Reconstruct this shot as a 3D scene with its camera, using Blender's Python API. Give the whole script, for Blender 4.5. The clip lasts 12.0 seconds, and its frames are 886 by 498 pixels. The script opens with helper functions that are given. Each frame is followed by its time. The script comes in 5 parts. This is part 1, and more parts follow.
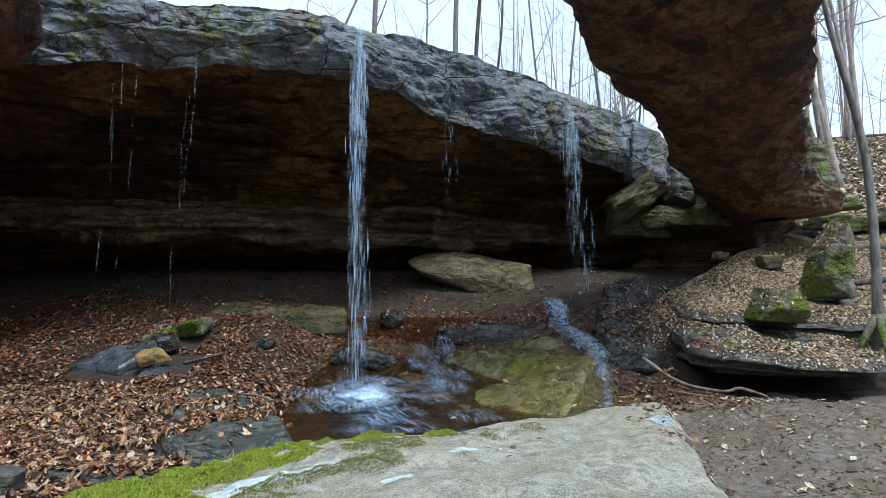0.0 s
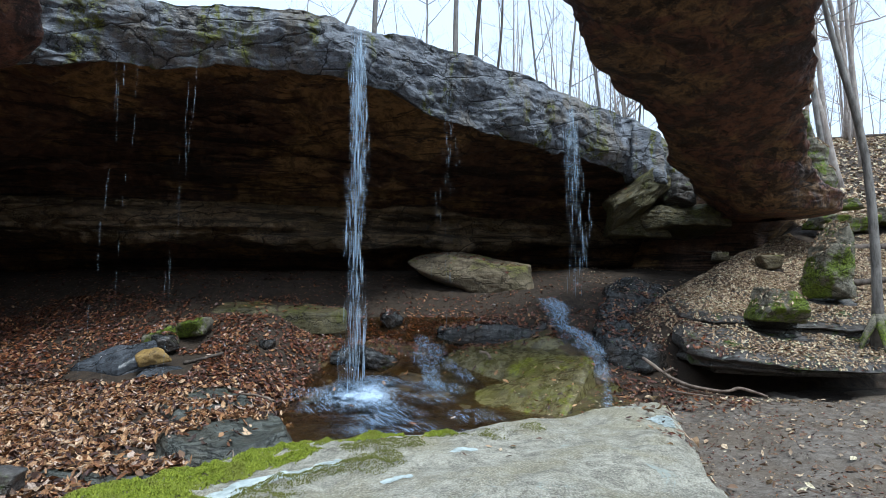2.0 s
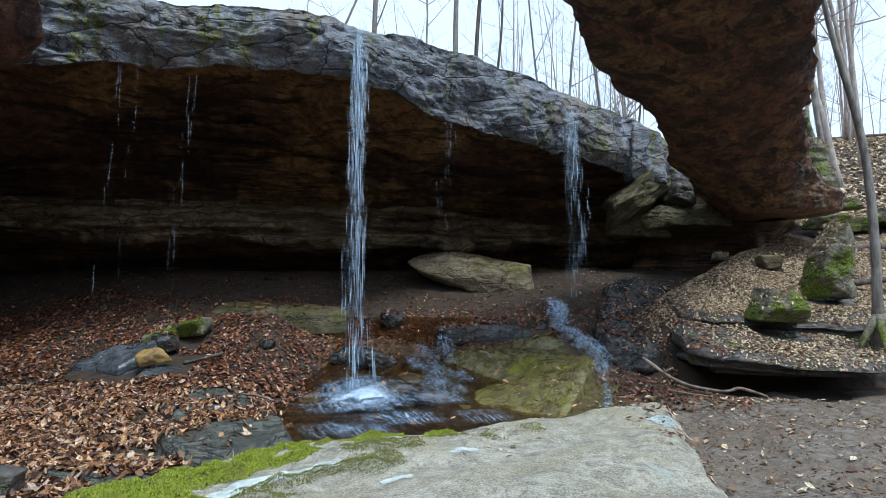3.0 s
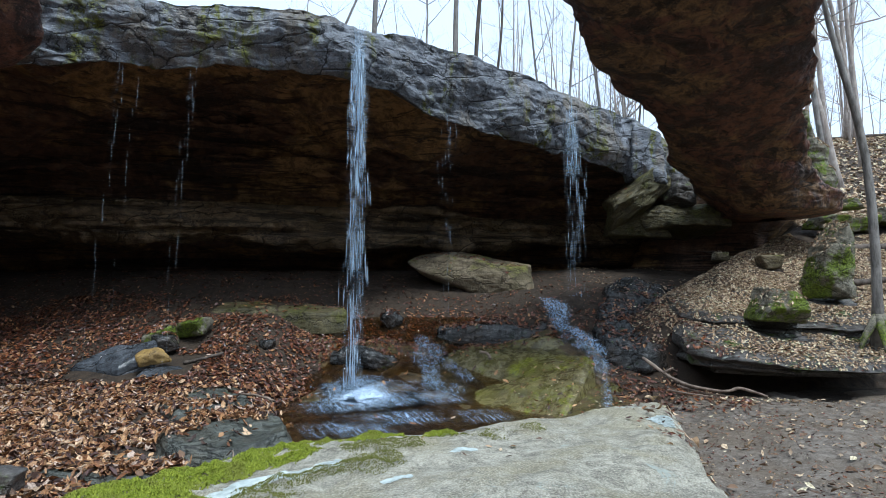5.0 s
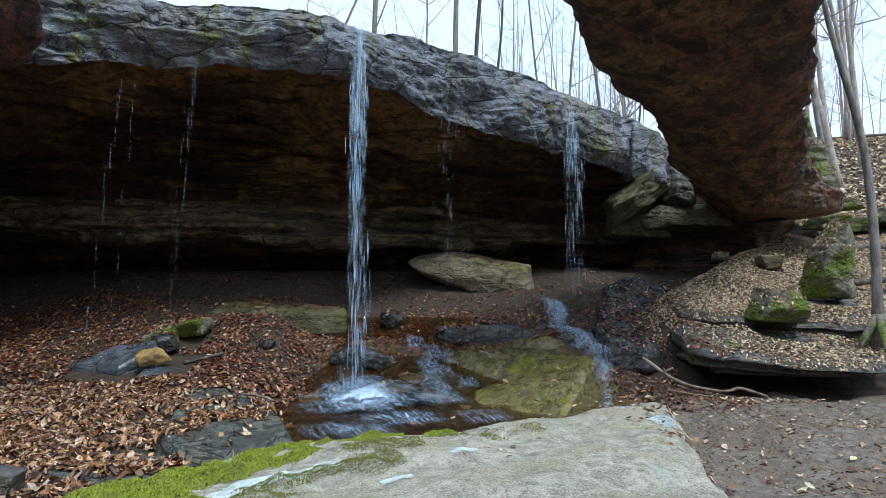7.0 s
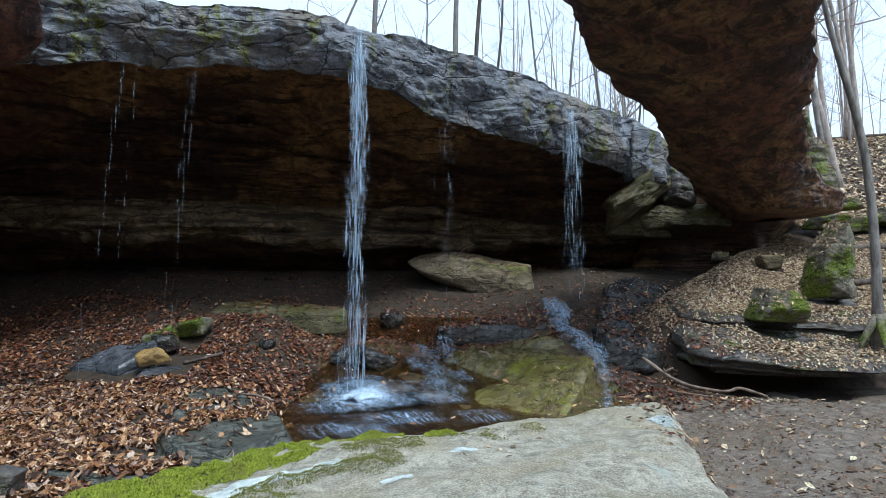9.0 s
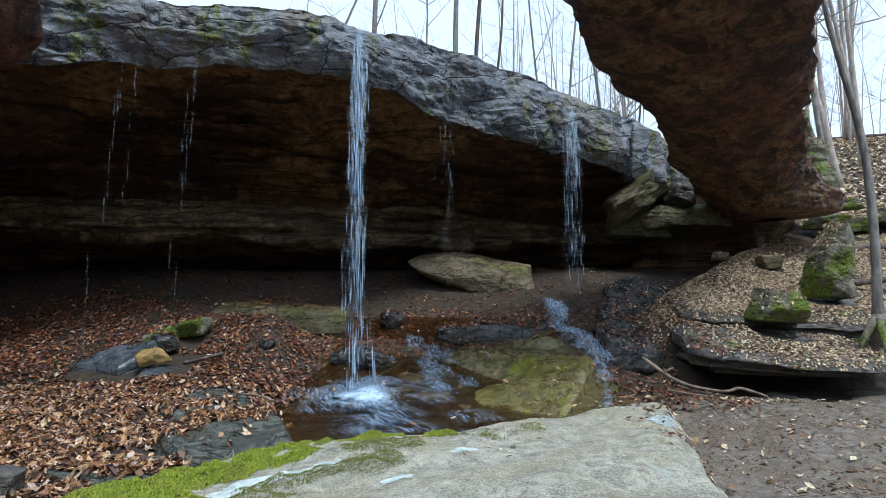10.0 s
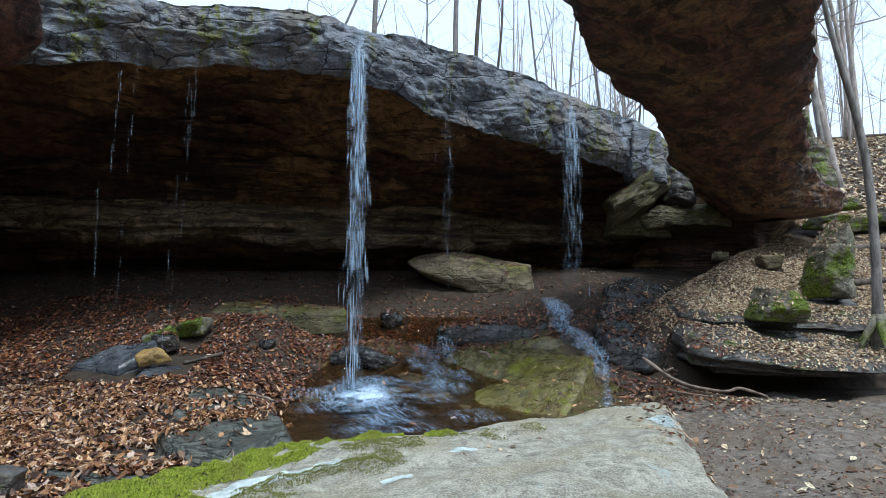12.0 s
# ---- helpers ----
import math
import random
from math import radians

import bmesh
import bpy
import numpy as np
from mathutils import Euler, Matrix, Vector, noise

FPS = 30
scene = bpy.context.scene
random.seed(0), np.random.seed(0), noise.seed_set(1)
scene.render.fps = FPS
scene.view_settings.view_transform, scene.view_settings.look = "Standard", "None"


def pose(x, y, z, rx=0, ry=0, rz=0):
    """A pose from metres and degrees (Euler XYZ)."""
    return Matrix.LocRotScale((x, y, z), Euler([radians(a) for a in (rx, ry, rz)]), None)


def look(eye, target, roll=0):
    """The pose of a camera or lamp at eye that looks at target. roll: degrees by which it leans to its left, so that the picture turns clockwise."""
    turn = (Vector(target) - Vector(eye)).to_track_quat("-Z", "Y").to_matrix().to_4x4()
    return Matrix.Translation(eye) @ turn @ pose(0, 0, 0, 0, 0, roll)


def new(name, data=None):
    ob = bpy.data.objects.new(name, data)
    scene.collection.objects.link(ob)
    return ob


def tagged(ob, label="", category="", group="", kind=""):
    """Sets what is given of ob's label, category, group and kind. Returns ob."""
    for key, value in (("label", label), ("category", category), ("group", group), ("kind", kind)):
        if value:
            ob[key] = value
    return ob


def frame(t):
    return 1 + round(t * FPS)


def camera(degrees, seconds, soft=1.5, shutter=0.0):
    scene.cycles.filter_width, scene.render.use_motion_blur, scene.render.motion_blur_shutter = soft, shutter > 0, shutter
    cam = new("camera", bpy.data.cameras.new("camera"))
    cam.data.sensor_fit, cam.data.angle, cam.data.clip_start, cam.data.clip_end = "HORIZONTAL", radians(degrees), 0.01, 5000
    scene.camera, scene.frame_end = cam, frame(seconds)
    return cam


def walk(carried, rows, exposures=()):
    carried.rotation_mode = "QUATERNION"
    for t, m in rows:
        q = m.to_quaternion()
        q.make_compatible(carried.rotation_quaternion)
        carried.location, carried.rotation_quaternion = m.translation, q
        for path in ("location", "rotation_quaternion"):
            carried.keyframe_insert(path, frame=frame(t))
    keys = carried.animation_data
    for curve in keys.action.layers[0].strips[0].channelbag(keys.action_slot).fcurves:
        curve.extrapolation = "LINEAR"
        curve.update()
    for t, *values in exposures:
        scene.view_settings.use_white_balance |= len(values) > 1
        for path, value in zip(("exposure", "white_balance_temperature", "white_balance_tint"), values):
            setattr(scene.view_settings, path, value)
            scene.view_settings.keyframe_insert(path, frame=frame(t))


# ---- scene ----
cam = camera(73.5, 12.0, soft=0.6, shutter=0.5)
EYE = (0.0, 0.0, 1.35)
walk(cam, [(0, pose(*EYE, 94.845, 0, 0)), (12.0, pose(*EYE, 94.845, 0, 0))],
     exposures=[(0, 0.0, 5800, 4), (12.0, 0.0, 5800, 4)])

# ---- light: bright overcast sky over the gorge ----
world = bpy.data.worlds.new("overcast_sky")
scene.world = world
world.use_nodes = True
wn, wl = world.node_tree.nodes, world.node_tree.links
sky = wn.new("ShaderNodeTexSky")
sky.sky_type, sky.sun_disc = "NISHITA", False
sky.sun_elevation, sky.sun_rotation = radians(62), radians(151)
sky.air_density, sky.dust_density, sky.ozone_density = 1.0, 4.0, 1.5
cloud = wn.new("ShaderNodeMix")
cloud.data_type = "RGBA"
cloud.inputs[0].default_value = 0.75
cloud.inputs[7].default_value = (8.9, 9.8, 11.4, 1)
wl.new(sky.outputs[0], cloud.inputs[6])
wl.new(cloud.outputs[2], wn["Background"].inputs[0])
wn["Background"].inputs[1].default_value = 0.14

sun = new("sun", bpy.data.lights.new("sun", "SUN"))
sun.data.energy, sun.data.angle, sun.data.color = 2.8, radians(14), (1.0, 0.985, 0.96)
sun.matrix_world = look((5.0, -6.0, 17.0), (0.5, 2, 0))


# ---- numeric noise ----
def hash3(i, j, k):
    n = (i * 374761393 + j * 668265263 + k * 1274126177) & 0xFFFFFFFF
    n = ((n ^ (n >> 13)) * 1274126177) & 0xFFFFFFFF
    return ((n ^ (n >> 16)) & 0xFFFF) / 65535.0


def vnoise(x, y, z):
    """Smooth lattice noise, -1 to 1."""
    x, y, z = np.broadcast_arrays(np.asarray(x, float), np.asarray(y, float), np.asarray(z, float))
    xi, yi, zi = np.floor(x).astype(np.int64), np.floor(y).astype(np.int64), np.floor(z).astype(np.int64)
    u, v, w = x - xi, y - yi, z - zi
    u, v, w = u * u * (3 - 2 * u), v * v * (3 - 2 * v), w * w * (3 - 2 * w)
    out = 0
    for a, b, c in ((0, 0, 0), (1, 0, 0), (0, 1, 0), (1, 1, 0), (0, 0, 1), (1, 0, 1), (0, 1, 1), (1, 1, 1)):
        out = out + hash3(xi + a, yi + b, zi + c) * (u if a else 1 - u) * (v if b else 1 - v) * (w if c else 1 - w)
    return out * 2 - 1


def fbm(x, y, z, octaves=4, gain=0.5):
    out, amp, s = 0, 1.0, 1.0
    for k in range(octaves):
        out = out + amp * vnoise(x * s + 17.3 * k, y * s + 5.1 * k, z * s + 9.7 * k)
        amp, s = amp * gain, s * 2.03
    return out


def smooth(x, a, b):
    t = np.clip((np.asarray(x, float) - a) / (b - a), 0, 1)
    return t * t * (3 - 2 * t)


def spline(t, ts, vs):
    """Smooth curve through a few stations."""
    t, ts, vs = np.asarray(t, float), np.asarray(ts, float), np.asarray(vs, float)
    slope = np.gradient(vs, ts)
    i = np.clip(np.searchsorted(ts, t) - 1, 0, len(ts) - 2)
    h = ts[i + 1] - ts[i]
    s = np.clip((t - ts[i]) / h, 0, 1)
    return ((2 * s**3 - 3 * s**2 + 1) * vs[i] + (s**3 - 2 * s**2 + s) * h * slope[i]
            + (3 * s**2 - 2 * s**3) * vs[i + 1] + (s**3 - s**2) * h * slope[i + 1])


# ---- mesh helpers ----
def mesh_of(name, verts, faces, material, smooth_shade=True):
    me = bpy.data.meshes.new(name)
    me.from_pydata(np.asarray(verts, float).tolist(), [], faces if isinstance(faces, list) else faces.tolist())
    me.materials.append(material)
    if smooth_shade:
        me.shade_smooth()
    me.update()
    return me


def part(name, me, parent, label=""):
    ob = new(name, me)
    ob.parent = parent
    return tagged(ob, label)


def grid_faces(nu, nv, wrap=False, flip=False):
    i, j = np.meshgrid(np.arange(nu - 1), np.arange(nv if wrap else nv - 1), indexing="ij")
    i, j = i.ravel(), j.ravel()
    k = (j + 1) % nv
    q = np.stack([i * nv + j, i * nv + k, (i + 1) * nv + k, (i + 1) * nv + j], 1)
    return q[:, ::-1] if flip else q


def grid_normals(p):
    du, dv = np.gradient(p, axis=0), np.gradient(p, axis=1)
    n = np.cross(du, dv)
    return n / np.maximum(np.linalg.norm(n, axis=2, keepdims=True), 1e-9)


def tube(path, radii, sides=6):
    """Vertices and faces of a tapered round limb."""
    path, radii = np.asarray(path, float), np.asarray(radii, float)
    tan = np.gradient(path, axis=0)
    tan /= np.maximum(np.linalg.norm(tan, axis=1, keepdims=True), 1e-9)
    ref = np.where(np.abs(tan[:, 2:3]) < 0.9, [[0.0, 0, 1]], [[1.0, 0, 0]])
    a = np.cross(tan, ref)
    a /= np.linalg.norm(a, axis=1, keepdims=True)
    b = np.cross(tan, a)
    ang = np.arange(sides) * 2 * math.pi / sides
    v = path[:, None] + radii[:, None, None] * (a[:, None] * np.cos(ang)[None, :, None] + b[:, None] * np.sin(ang)[None, :, None])
    n = len(path)
    faces = grid_faces(n, sides, True).tolist()
    return v.reshape(-1, 3), faces + [list(range(sides))[::-1], list(range((n - 1) * sides, n * sides))]


class Bag:
    """Collects pieces into one mesh."""
    def __init__(self):
        self.v, self.f, self.n = [], [], 0

    def add(self, v, f):
        self.v.append(np.asarray(v, float))
        self.f += [[i + self.n for i in q] for q in f]
        self.n += len(v)

    def mesh(self, name, material, smooth_shade=True):
        return mesh_of(name, np.concatenate(self.v), self.f, material, smooth_shade)


# ---- materials ----
class Nodes:
    def __init__(self, name):
        self.mat = bpy.data.materials.new(name)
        self.mat.use_nodes = True
        self.t = self.mat.node_tree
        self.bsdf = self.t.nodes["Principled BSDF"]
        self.coord = self.t.nodes.new("ShaderNodeTexCoord").outputs["Object"]

    def put(self, socket, value):
        if isinstance(value, bpy.types.NodeSocket):
            self.t.links.new(value, socket)
        elif isinstance(value, tuple) and len(value) == 3 and socket.type == "RGBA":
            socket.default_value = (*value, 1)
        else:
            socket.default_value = value

    def scaled(self, s):
        n = self.t.nodes.new("ShaderNodeMapping")
        self.put(n.inputs[0], self.coord)
        n.inputs[3].default_value = s
        return n.outputs[0]

    def shifted(self, s, by):
        """Scaled coordinates, warped by a noise."""
        n = self.t.nodes.new("ShaderNodeVectorMath")
        n.operation = "ADD"
        self.put(n.inputs[0], self.scaled(s)), self.put(n.inputs[1], by)
        return n.outputs[0]

    def noise(self, scale, detail=6, rough=0.6, vec=None, distort=0.0):
        n = self.t.nodes.new("ShaderNodeTexNoise")
        self.put(n.inputs["Vector"], vec or self.coord)
        n.inputs["Scale"].default_value, n.inputs["Detail"].default_value = scale, detail
        n.inputs["Roughness"].default_value, n.inputs["Distortion"].default_value = rough, distort
        return n.outputs["Fac"]

    def cells(self, scale, vec=None, feature="F1"):
        n = self.t.nodes.new("ShaderNodeTexVoronoi")
        n.feature = feature
        self.put(n.inputs["Vector"], vec or self.coord)
        n.inputs["Scale"].default_value = scale
        return n.outputs["Distance"]

    def ramp(self, x, a, b, lo=0.0, hi=1.0):
        n = self.t.nodes.new("ShaderNodeMapRange")
        n.interpolation_type = "SMOOTHSTEP"
        for i, v in enumerate((x, a, b, lo, hi)):
            self.put(n.inputs[i], v)
        return n.outputs[0]

    def mix(self, fac, a, b, mode="MIX"):
        n = self.t.nodes.new("ShaderNodeMix")
        n.data_type, n.blend_type = "RGBA", mode
        self.put(n.inputs[0], fac), self.put(n.inputs[6], a), self.put(n.inputs[7], b)
        return n.outputs[2]

    def math(self, op, a, b=0.0):
        n = self.t.nodes.new("ShaderNodeMath")
        n.operation = op
        self.put(n.inputs[0], a), self.put(n.inputs[1], b)
        return n.outputs[0]

    def up(self):
        g = self.t.nodes.new("ShaderNodeNewGeometry")
        s = self.t.nodes.new("ShaderNodeSeparateXYZ")
        self.t.links.new(g.outputs["Normal"], s.inputs[0])
        return s.outputs[2]

    def island(self):
        return self.t.nodes.new("ShaderNodeNewGeometry").outputs["Random Per Island"]

    def bump(self, h, strength=0.5, dist=0.02):
        n = self.t.nodes.new("ShaderNodeBump")
        n.inputs["Strength"].default_value, n.inputs["Distance"].default_value = strength, dist
        self.put(n.inputs["Height"], h)
        self.put(self.bsdf.inputs["Normal"], n.outputs[0])

    def done(self, colour, rough):
        self.put(self.bsdf.inputs["Base Color"], colour)
        self.put(self.bsdf.inputs["Roughness"], rough)
        return self.mat


def rock_material(name, dark, light, stain, size=1.0, strata=0.35, rough=0.8, moss=0.0, moss_colour=(0.09, 0.12, 0.015),
                  lichen=0.0, bump=0.6, moss_any=False, layer=5.0, speck=0.4, crack_depth=0.75):
    n = Nodes(name)
    big = n.noise(0.9 / size, 6, 0.65)
    mid = n.noise(4.5 / size, 12, 0.72, distort=0.5)
    fine = n.noise(48 / size, 5, 0.7)
    lay = n.noise(layer / size, 9, 0.7, n.scaled((0.13, 0.13, 1.7)), 0.35)
    pit = n.cells(26 / size)
    c = n.mix(n.ramp(mid, 0.36, 0.64), dark, light)
    c = n.mix(n.ramp(big, 0.46, 0.62, 0.0, 0.8), c, stain)
    c = n.mix(n.math("MULTIPLY", n.ramp(lay, 0.47, 0.60), strata), c, tuple(v * 0.3 for v in dark))
    c = n.mix(n.ramp(fine, 0.45, 0.7, 0.0, speck), c, tuple(min(1, v * 1.6) for v in light))
    c = n.mix(n.ramp(fine, 0.48, 0.3, 0.0, speck), c, tuple(v * 0.4 for v in dark))
    c = n.mix(n.ramp(pit, 0.12, 0.02, 0.0, 0.6), c, tuple(v * 0.35 for v in dark))
    if lichen:
        spot = n.ramp(n.noise(2.6, 10, 0.75, distort=0.8), 0.62 - lichen * 0.2, 0.66 - lichen * 0.2, 0, 0.75)
        c = n.mix(spot, c, (0.42, 0.47, 0.42))
    if moss:
        m = n.ramp(n.noise(1.7, 11, 0.75), 0.6 - moss * 0.25, 0.68 - moss * 0.25)
        if not moss_any:
            m = n.math("MULTIPLY", m, n.ramp(n.up(), 0.0, 0.6))
        green = n.mix(n.ramp(n.noise(34, 5, 0.7), 0.3, 0.7), tuple(v * 0.35 for v in moss_colour), tuple(min(1, v * 1.7) for v in moss_colour))
        c = n.mix(m, c, green)
    warp = n.math("MULTIPLY", n.noise(2.5 / size, 5, 0.6), 0.6)
    crack = n.cells(1.3 / size, n.shifted((0.8, 0.8, 1.6), warp), "DISTANCE_TO_EDGE")
    c = n.mix(n.ramp(crack, 0.025, 0.004, 0, crack_depth), c, tuple(v * 0.2 for v in dark))
    relief = n.noise(9 / size, 9, 0.66, distort=0.3)
    beds = n.noise(layer * 1.4 / size, 4, 0.5, n.scaled((0.2, 0.2, 1.7)), 0.3)
    h = n.math("ADD", relief, n.math("MULTIPLY", beds, strata * 1.3))
    h = n.math("ADD", h, n.math("MULTIPLY", n.noise(60 / size, 3, 0.5), 0.10))
    h = n.math("ADD", h, n.ramp(pit, 0.0, 0.12, 0.0, 0.08))
    h = n.math("ADD", h, n.ramp(crack, 0.0, 0.05, -0.5 * crack_depth, 0.0))
    n.bump(h, bump * 0.8, 0.06 * size)
    return n.done(c, n.ramp(mid, 0.3, 0.7, max(0.05, rough - 0.14), min(1, rough + 0.12)))


def caprock_material():
    """Blue-grey weathered sandstone: upright run-off streaks, iron stains, moss runs and pits."""
    n = Nodes("caprock_sandstone")
    mid, fine = n.noise(6, 12, 0.75, distort=0.4), n.noise(55, 5, 0.7)
    runs = n.noise(2.3, 8, 0.7, n.scaled((1.4, 1.4, 0.16)), 0.3)
    pit = n.cells(15, n.scaled((1, 1, 1.6)))
    c = n.mix(n.ramp(mid, 0.36, 0.66), (0.085, 0.097, 0.115), (0.27, 0.295, 0.335))
    c = n.mix(n.ramp(runs, 0.52, 0.66, 0, 0.75), c, (0.045, 0.048, 0.052))
    c = n.mix(n.ramp(n.noise(0.9, 8, 0.7, n.scaled((1, 1, 0.6)), 0.5), 0.52, 0.64, 0, 0.7), c, (0.20, 0.165, 0.115))
    c = n.mix(n.ramp(n.noise(7, 11, 0.78, distort=1.0), 0.58, 0.64, 0, 0.6), c, (0.40, 0.44, 0.44))
    c = n.mix(n.ramp(fine, 0.5, 0.72, 0, 0.6), c, (0.46, 0.48, 0.50))
    c = n.mix(n.ramp(fine, 0.47, 0.3, 0, 0.6), c, (0.03, 0.032, 0.035))
    c = n.mix(n.ramp(pit, 0.2, 0.05, 0, 0.7), c, (0.03, 0.03, 0.032))
    m = n.math("MULTIPLY", n.ramp(n.noise(1.5, 6, 0.6, n.scaled((1.6, 1.6, 0.35))), 0.51, 0.6), n.ramp(n.noise(8, 9, 0.75), 0.42, 0.56))
    green = n.mix(n.ramp(n.noise(30, 5, 0.7), 0.3, 0.7), (0.05, 0.06, 0.008), (0.20, 0.21, 0.03))
    c = n.mix(m, c, green)
    warp = n.math("MULTIPLY", n.noise(3, 5, 0.6), 0.5)
    crack = n.cells(1.5, n.shifted((0.7, 0.7, 1.7), warp), "DISTANCE_TO_EDGE")
    fissure = n.cells(5.5, n.shifted((0.5, 0.5, 1.5), warp), "DISTANCE_TO_EDGE")
    c = n.mix(n.ramp(crack, 0.022, 0.004, 0, 0.85), c, (0.018, 0.018, 0.02))
    c = n.mix(n.math("MULTIPLY", n.ramp(fissure, 0.05, 0.01, 0, 0.8), n.ramp(n.noise(2.2, 4), 0.46, 0.6)), c, (0.022, 0.022, 0.024))
    h = n.math("ADD", n.math("MULTIPLY", n.noise(24, 8, 0.7, n.scaled((0.7, 0.7, 1.5)), 0.4), 0.6), n.math("MULTIPLY", n.noise(70, 3, 0.6), 0.2))
    h = n.math("ADD", h, n.ramp(pit, 0.0, 0.22, 0.0, 0.3))
    h = n.math("ADD", h, n.ramp(crack, 0.0, 0.04, 0.0, 0.9))
    h = n.math("ADD", h, n.ramp(fissure, 0.0, 0.06, 0.0, 0.35))
    n.bump(h, 1.0, 0.03)
    return n.done(c, n.ramp(mid, 0.3, 0.7, 0.55, 0.85))


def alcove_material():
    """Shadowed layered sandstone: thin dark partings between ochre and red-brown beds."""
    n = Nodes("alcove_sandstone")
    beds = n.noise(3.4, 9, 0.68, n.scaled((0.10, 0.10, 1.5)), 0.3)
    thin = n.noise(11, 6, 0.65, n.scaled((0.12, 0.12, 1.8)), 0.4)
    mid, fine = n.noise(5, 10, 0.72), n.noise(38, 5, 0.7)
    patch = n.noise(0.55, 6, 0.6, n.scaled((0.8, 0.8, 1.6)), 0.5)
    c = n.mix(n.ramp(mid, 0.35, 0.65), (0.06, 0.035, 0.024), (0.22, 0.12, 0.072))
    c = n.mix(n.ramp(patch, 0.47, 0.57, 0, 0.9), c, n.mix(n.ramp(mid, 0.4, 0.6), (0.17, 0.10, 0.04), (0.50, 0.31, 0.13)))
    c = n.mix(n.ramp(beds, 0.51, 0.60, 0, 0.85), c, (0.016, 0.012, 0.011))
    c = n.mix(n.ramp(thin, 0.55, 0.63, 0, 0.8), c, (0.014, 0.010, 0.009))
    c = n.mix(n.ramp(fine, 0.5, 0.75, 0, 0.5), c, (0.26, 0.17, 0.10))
    h = n.math("ADD", n.math("MULTIPLY", beds, 1.2), n.math("MULTIPLY", thin, 0.7))
    h = n.math("ADD", h, n.math("MULTIPLY", n.noise(12, 6, 0.65), 0.5))
    n.bump(h, 1.0, 0.10)
    return n.done(c, n.ramp(mid, 0.3, 0.7, 0.5, 0.8))


def bridge_material():
    """Iron-brown sandstone: black varnish blotches, rust-red and ochre patches, pale flecks and pits."""
    n = Nodes("iron_brown_sandstone")
    mid, fine = n.noise(6, 12, 0.75, distort=0.6), n.noise(42, 6, 0.75)
    c = n.mix(n.ramp(mid, 0.38, 0.62), (0.05, 0.024, 0.018), (0.27, 0.125, 0.082))
    c = n.mix(n.ramp(n.noise(0.9, 8, 0.65, distort=0.6), 0.50, 0.58, 0, 0.85), c, n.mix(n.ramp(mid, 0.4, 0.6), (0.11, 0.065, 0.034), (0.38, 0.24, 0.115)))
    c = n.mix(n.ramp(n.noise(1.6, 10, 0.7, distort=0.8), 0.50, 0.58, 0, 0.75), c, (0.016, 0.012, 0.013))
    c = n.mix(n.ramp(n.noise(3.5, 10, 0.75, n.scaled((0.7, 0.7, 1.8)), 0.5), 0.55, 0.61, 0, 0.85), c, (0.008, 0.007, 0.008))
    c = n.mix(n.ramp(fine, 0.56, 0.68, 0, 0.7), c, (0.36, 0.25, 0.19))
    c = n.mix(n.ramp(n.cells(17), 0.16, 0.05, 0, 0.8), c, (0.008, 0.006, 0.006))
    c = n.mix(n.ramp(n.noise(15, 6, 0.8), 0.66, 0.70, 0, 0.8), c, (0.42, 0.40, 0.38))
    h = n.math("ADD", n.noise(8, 10, 0.7, distort=0.4), n.math("MULTIPLY", n.noise(2.5, 4, 0.5), 1.5))
    n.bump(n.math("ADD", h, n.ramp(n.cells(17), 0.0, 0.2, 0.0, 0.3)), 1.0, 0.10)
    return n.done(c, n.ramp(mid, 0.3, 0.7, 0.4, 0.75))


CAPROCK, ALCOVE = caprock_material(), alcove_material()
BAND = rock_material("pale_alcove_band", (0.06, 0.042, 0.025), (0.30, 0.215, 0.12), (0.14, 0.10, 0.045), 1.0, 0.95, 0.75, 0, bump=1.0, layer=4.0)
BRIDGE = bridge_material()
LEDGE = rock_material("grey_ledge_rock", (0.035, 0.033, 0.032), (0.15, 0.14, 0.13), (0.055, 0.042, 0.03), 0.6, 0.6, 0.5, 0.3, (0.07, 0.11, 0.012), 0.1, 1.0)
MOSSY = rock_material("mossy_boulder_rock", (0.07, 0.065, 0.045), (0.28, 0.26, 0.20), (0.11, 0.09, 0.055), 0.5, 0.35, 0.85, 0.46, (0.11, 0.15, 0.012), 0.12, 1.0, True)
TAN = rock_material("tan_sandstone", (0.12, 0.092, 0.055), (0.28, 0.23, 0.15), (0.10, 0.085, 0.04), 0.6, 0.45, 0.85, 0.35, (0.13, 0.125, 0.03), 0, 1.0)
BANK = rock_material("olive_streaked_sandstone_shaded", (0.04, 0.035, 0.018), (0.17, 0.145, 0.07), (0.06, 0.055, 0.02), 0.6, 0.5, 0.6, 0.3, (0.09, 0.09, 0.018), 0, 1.0, True)
SLAB = rock_material("pale_sandstone", (0.17, 0.16, 0.122), (0.47, 0.445, 0.36), (0.27, 0.24, 0.15), 0.3, 0.1, 0.9, 0, lichen=0.12, bump=1.7, speck=0.7, crack_depth=0.0)
WET = rock_material("wet_dark_rock", (0.018, 0.019, 0.02), (0.085, 0.088, 0.086), (0.04, 0.026, 0.016), 0.5, 0.6, 0.2, 0.15, (0.05, 0.09, 0.012), 0, 1.0)
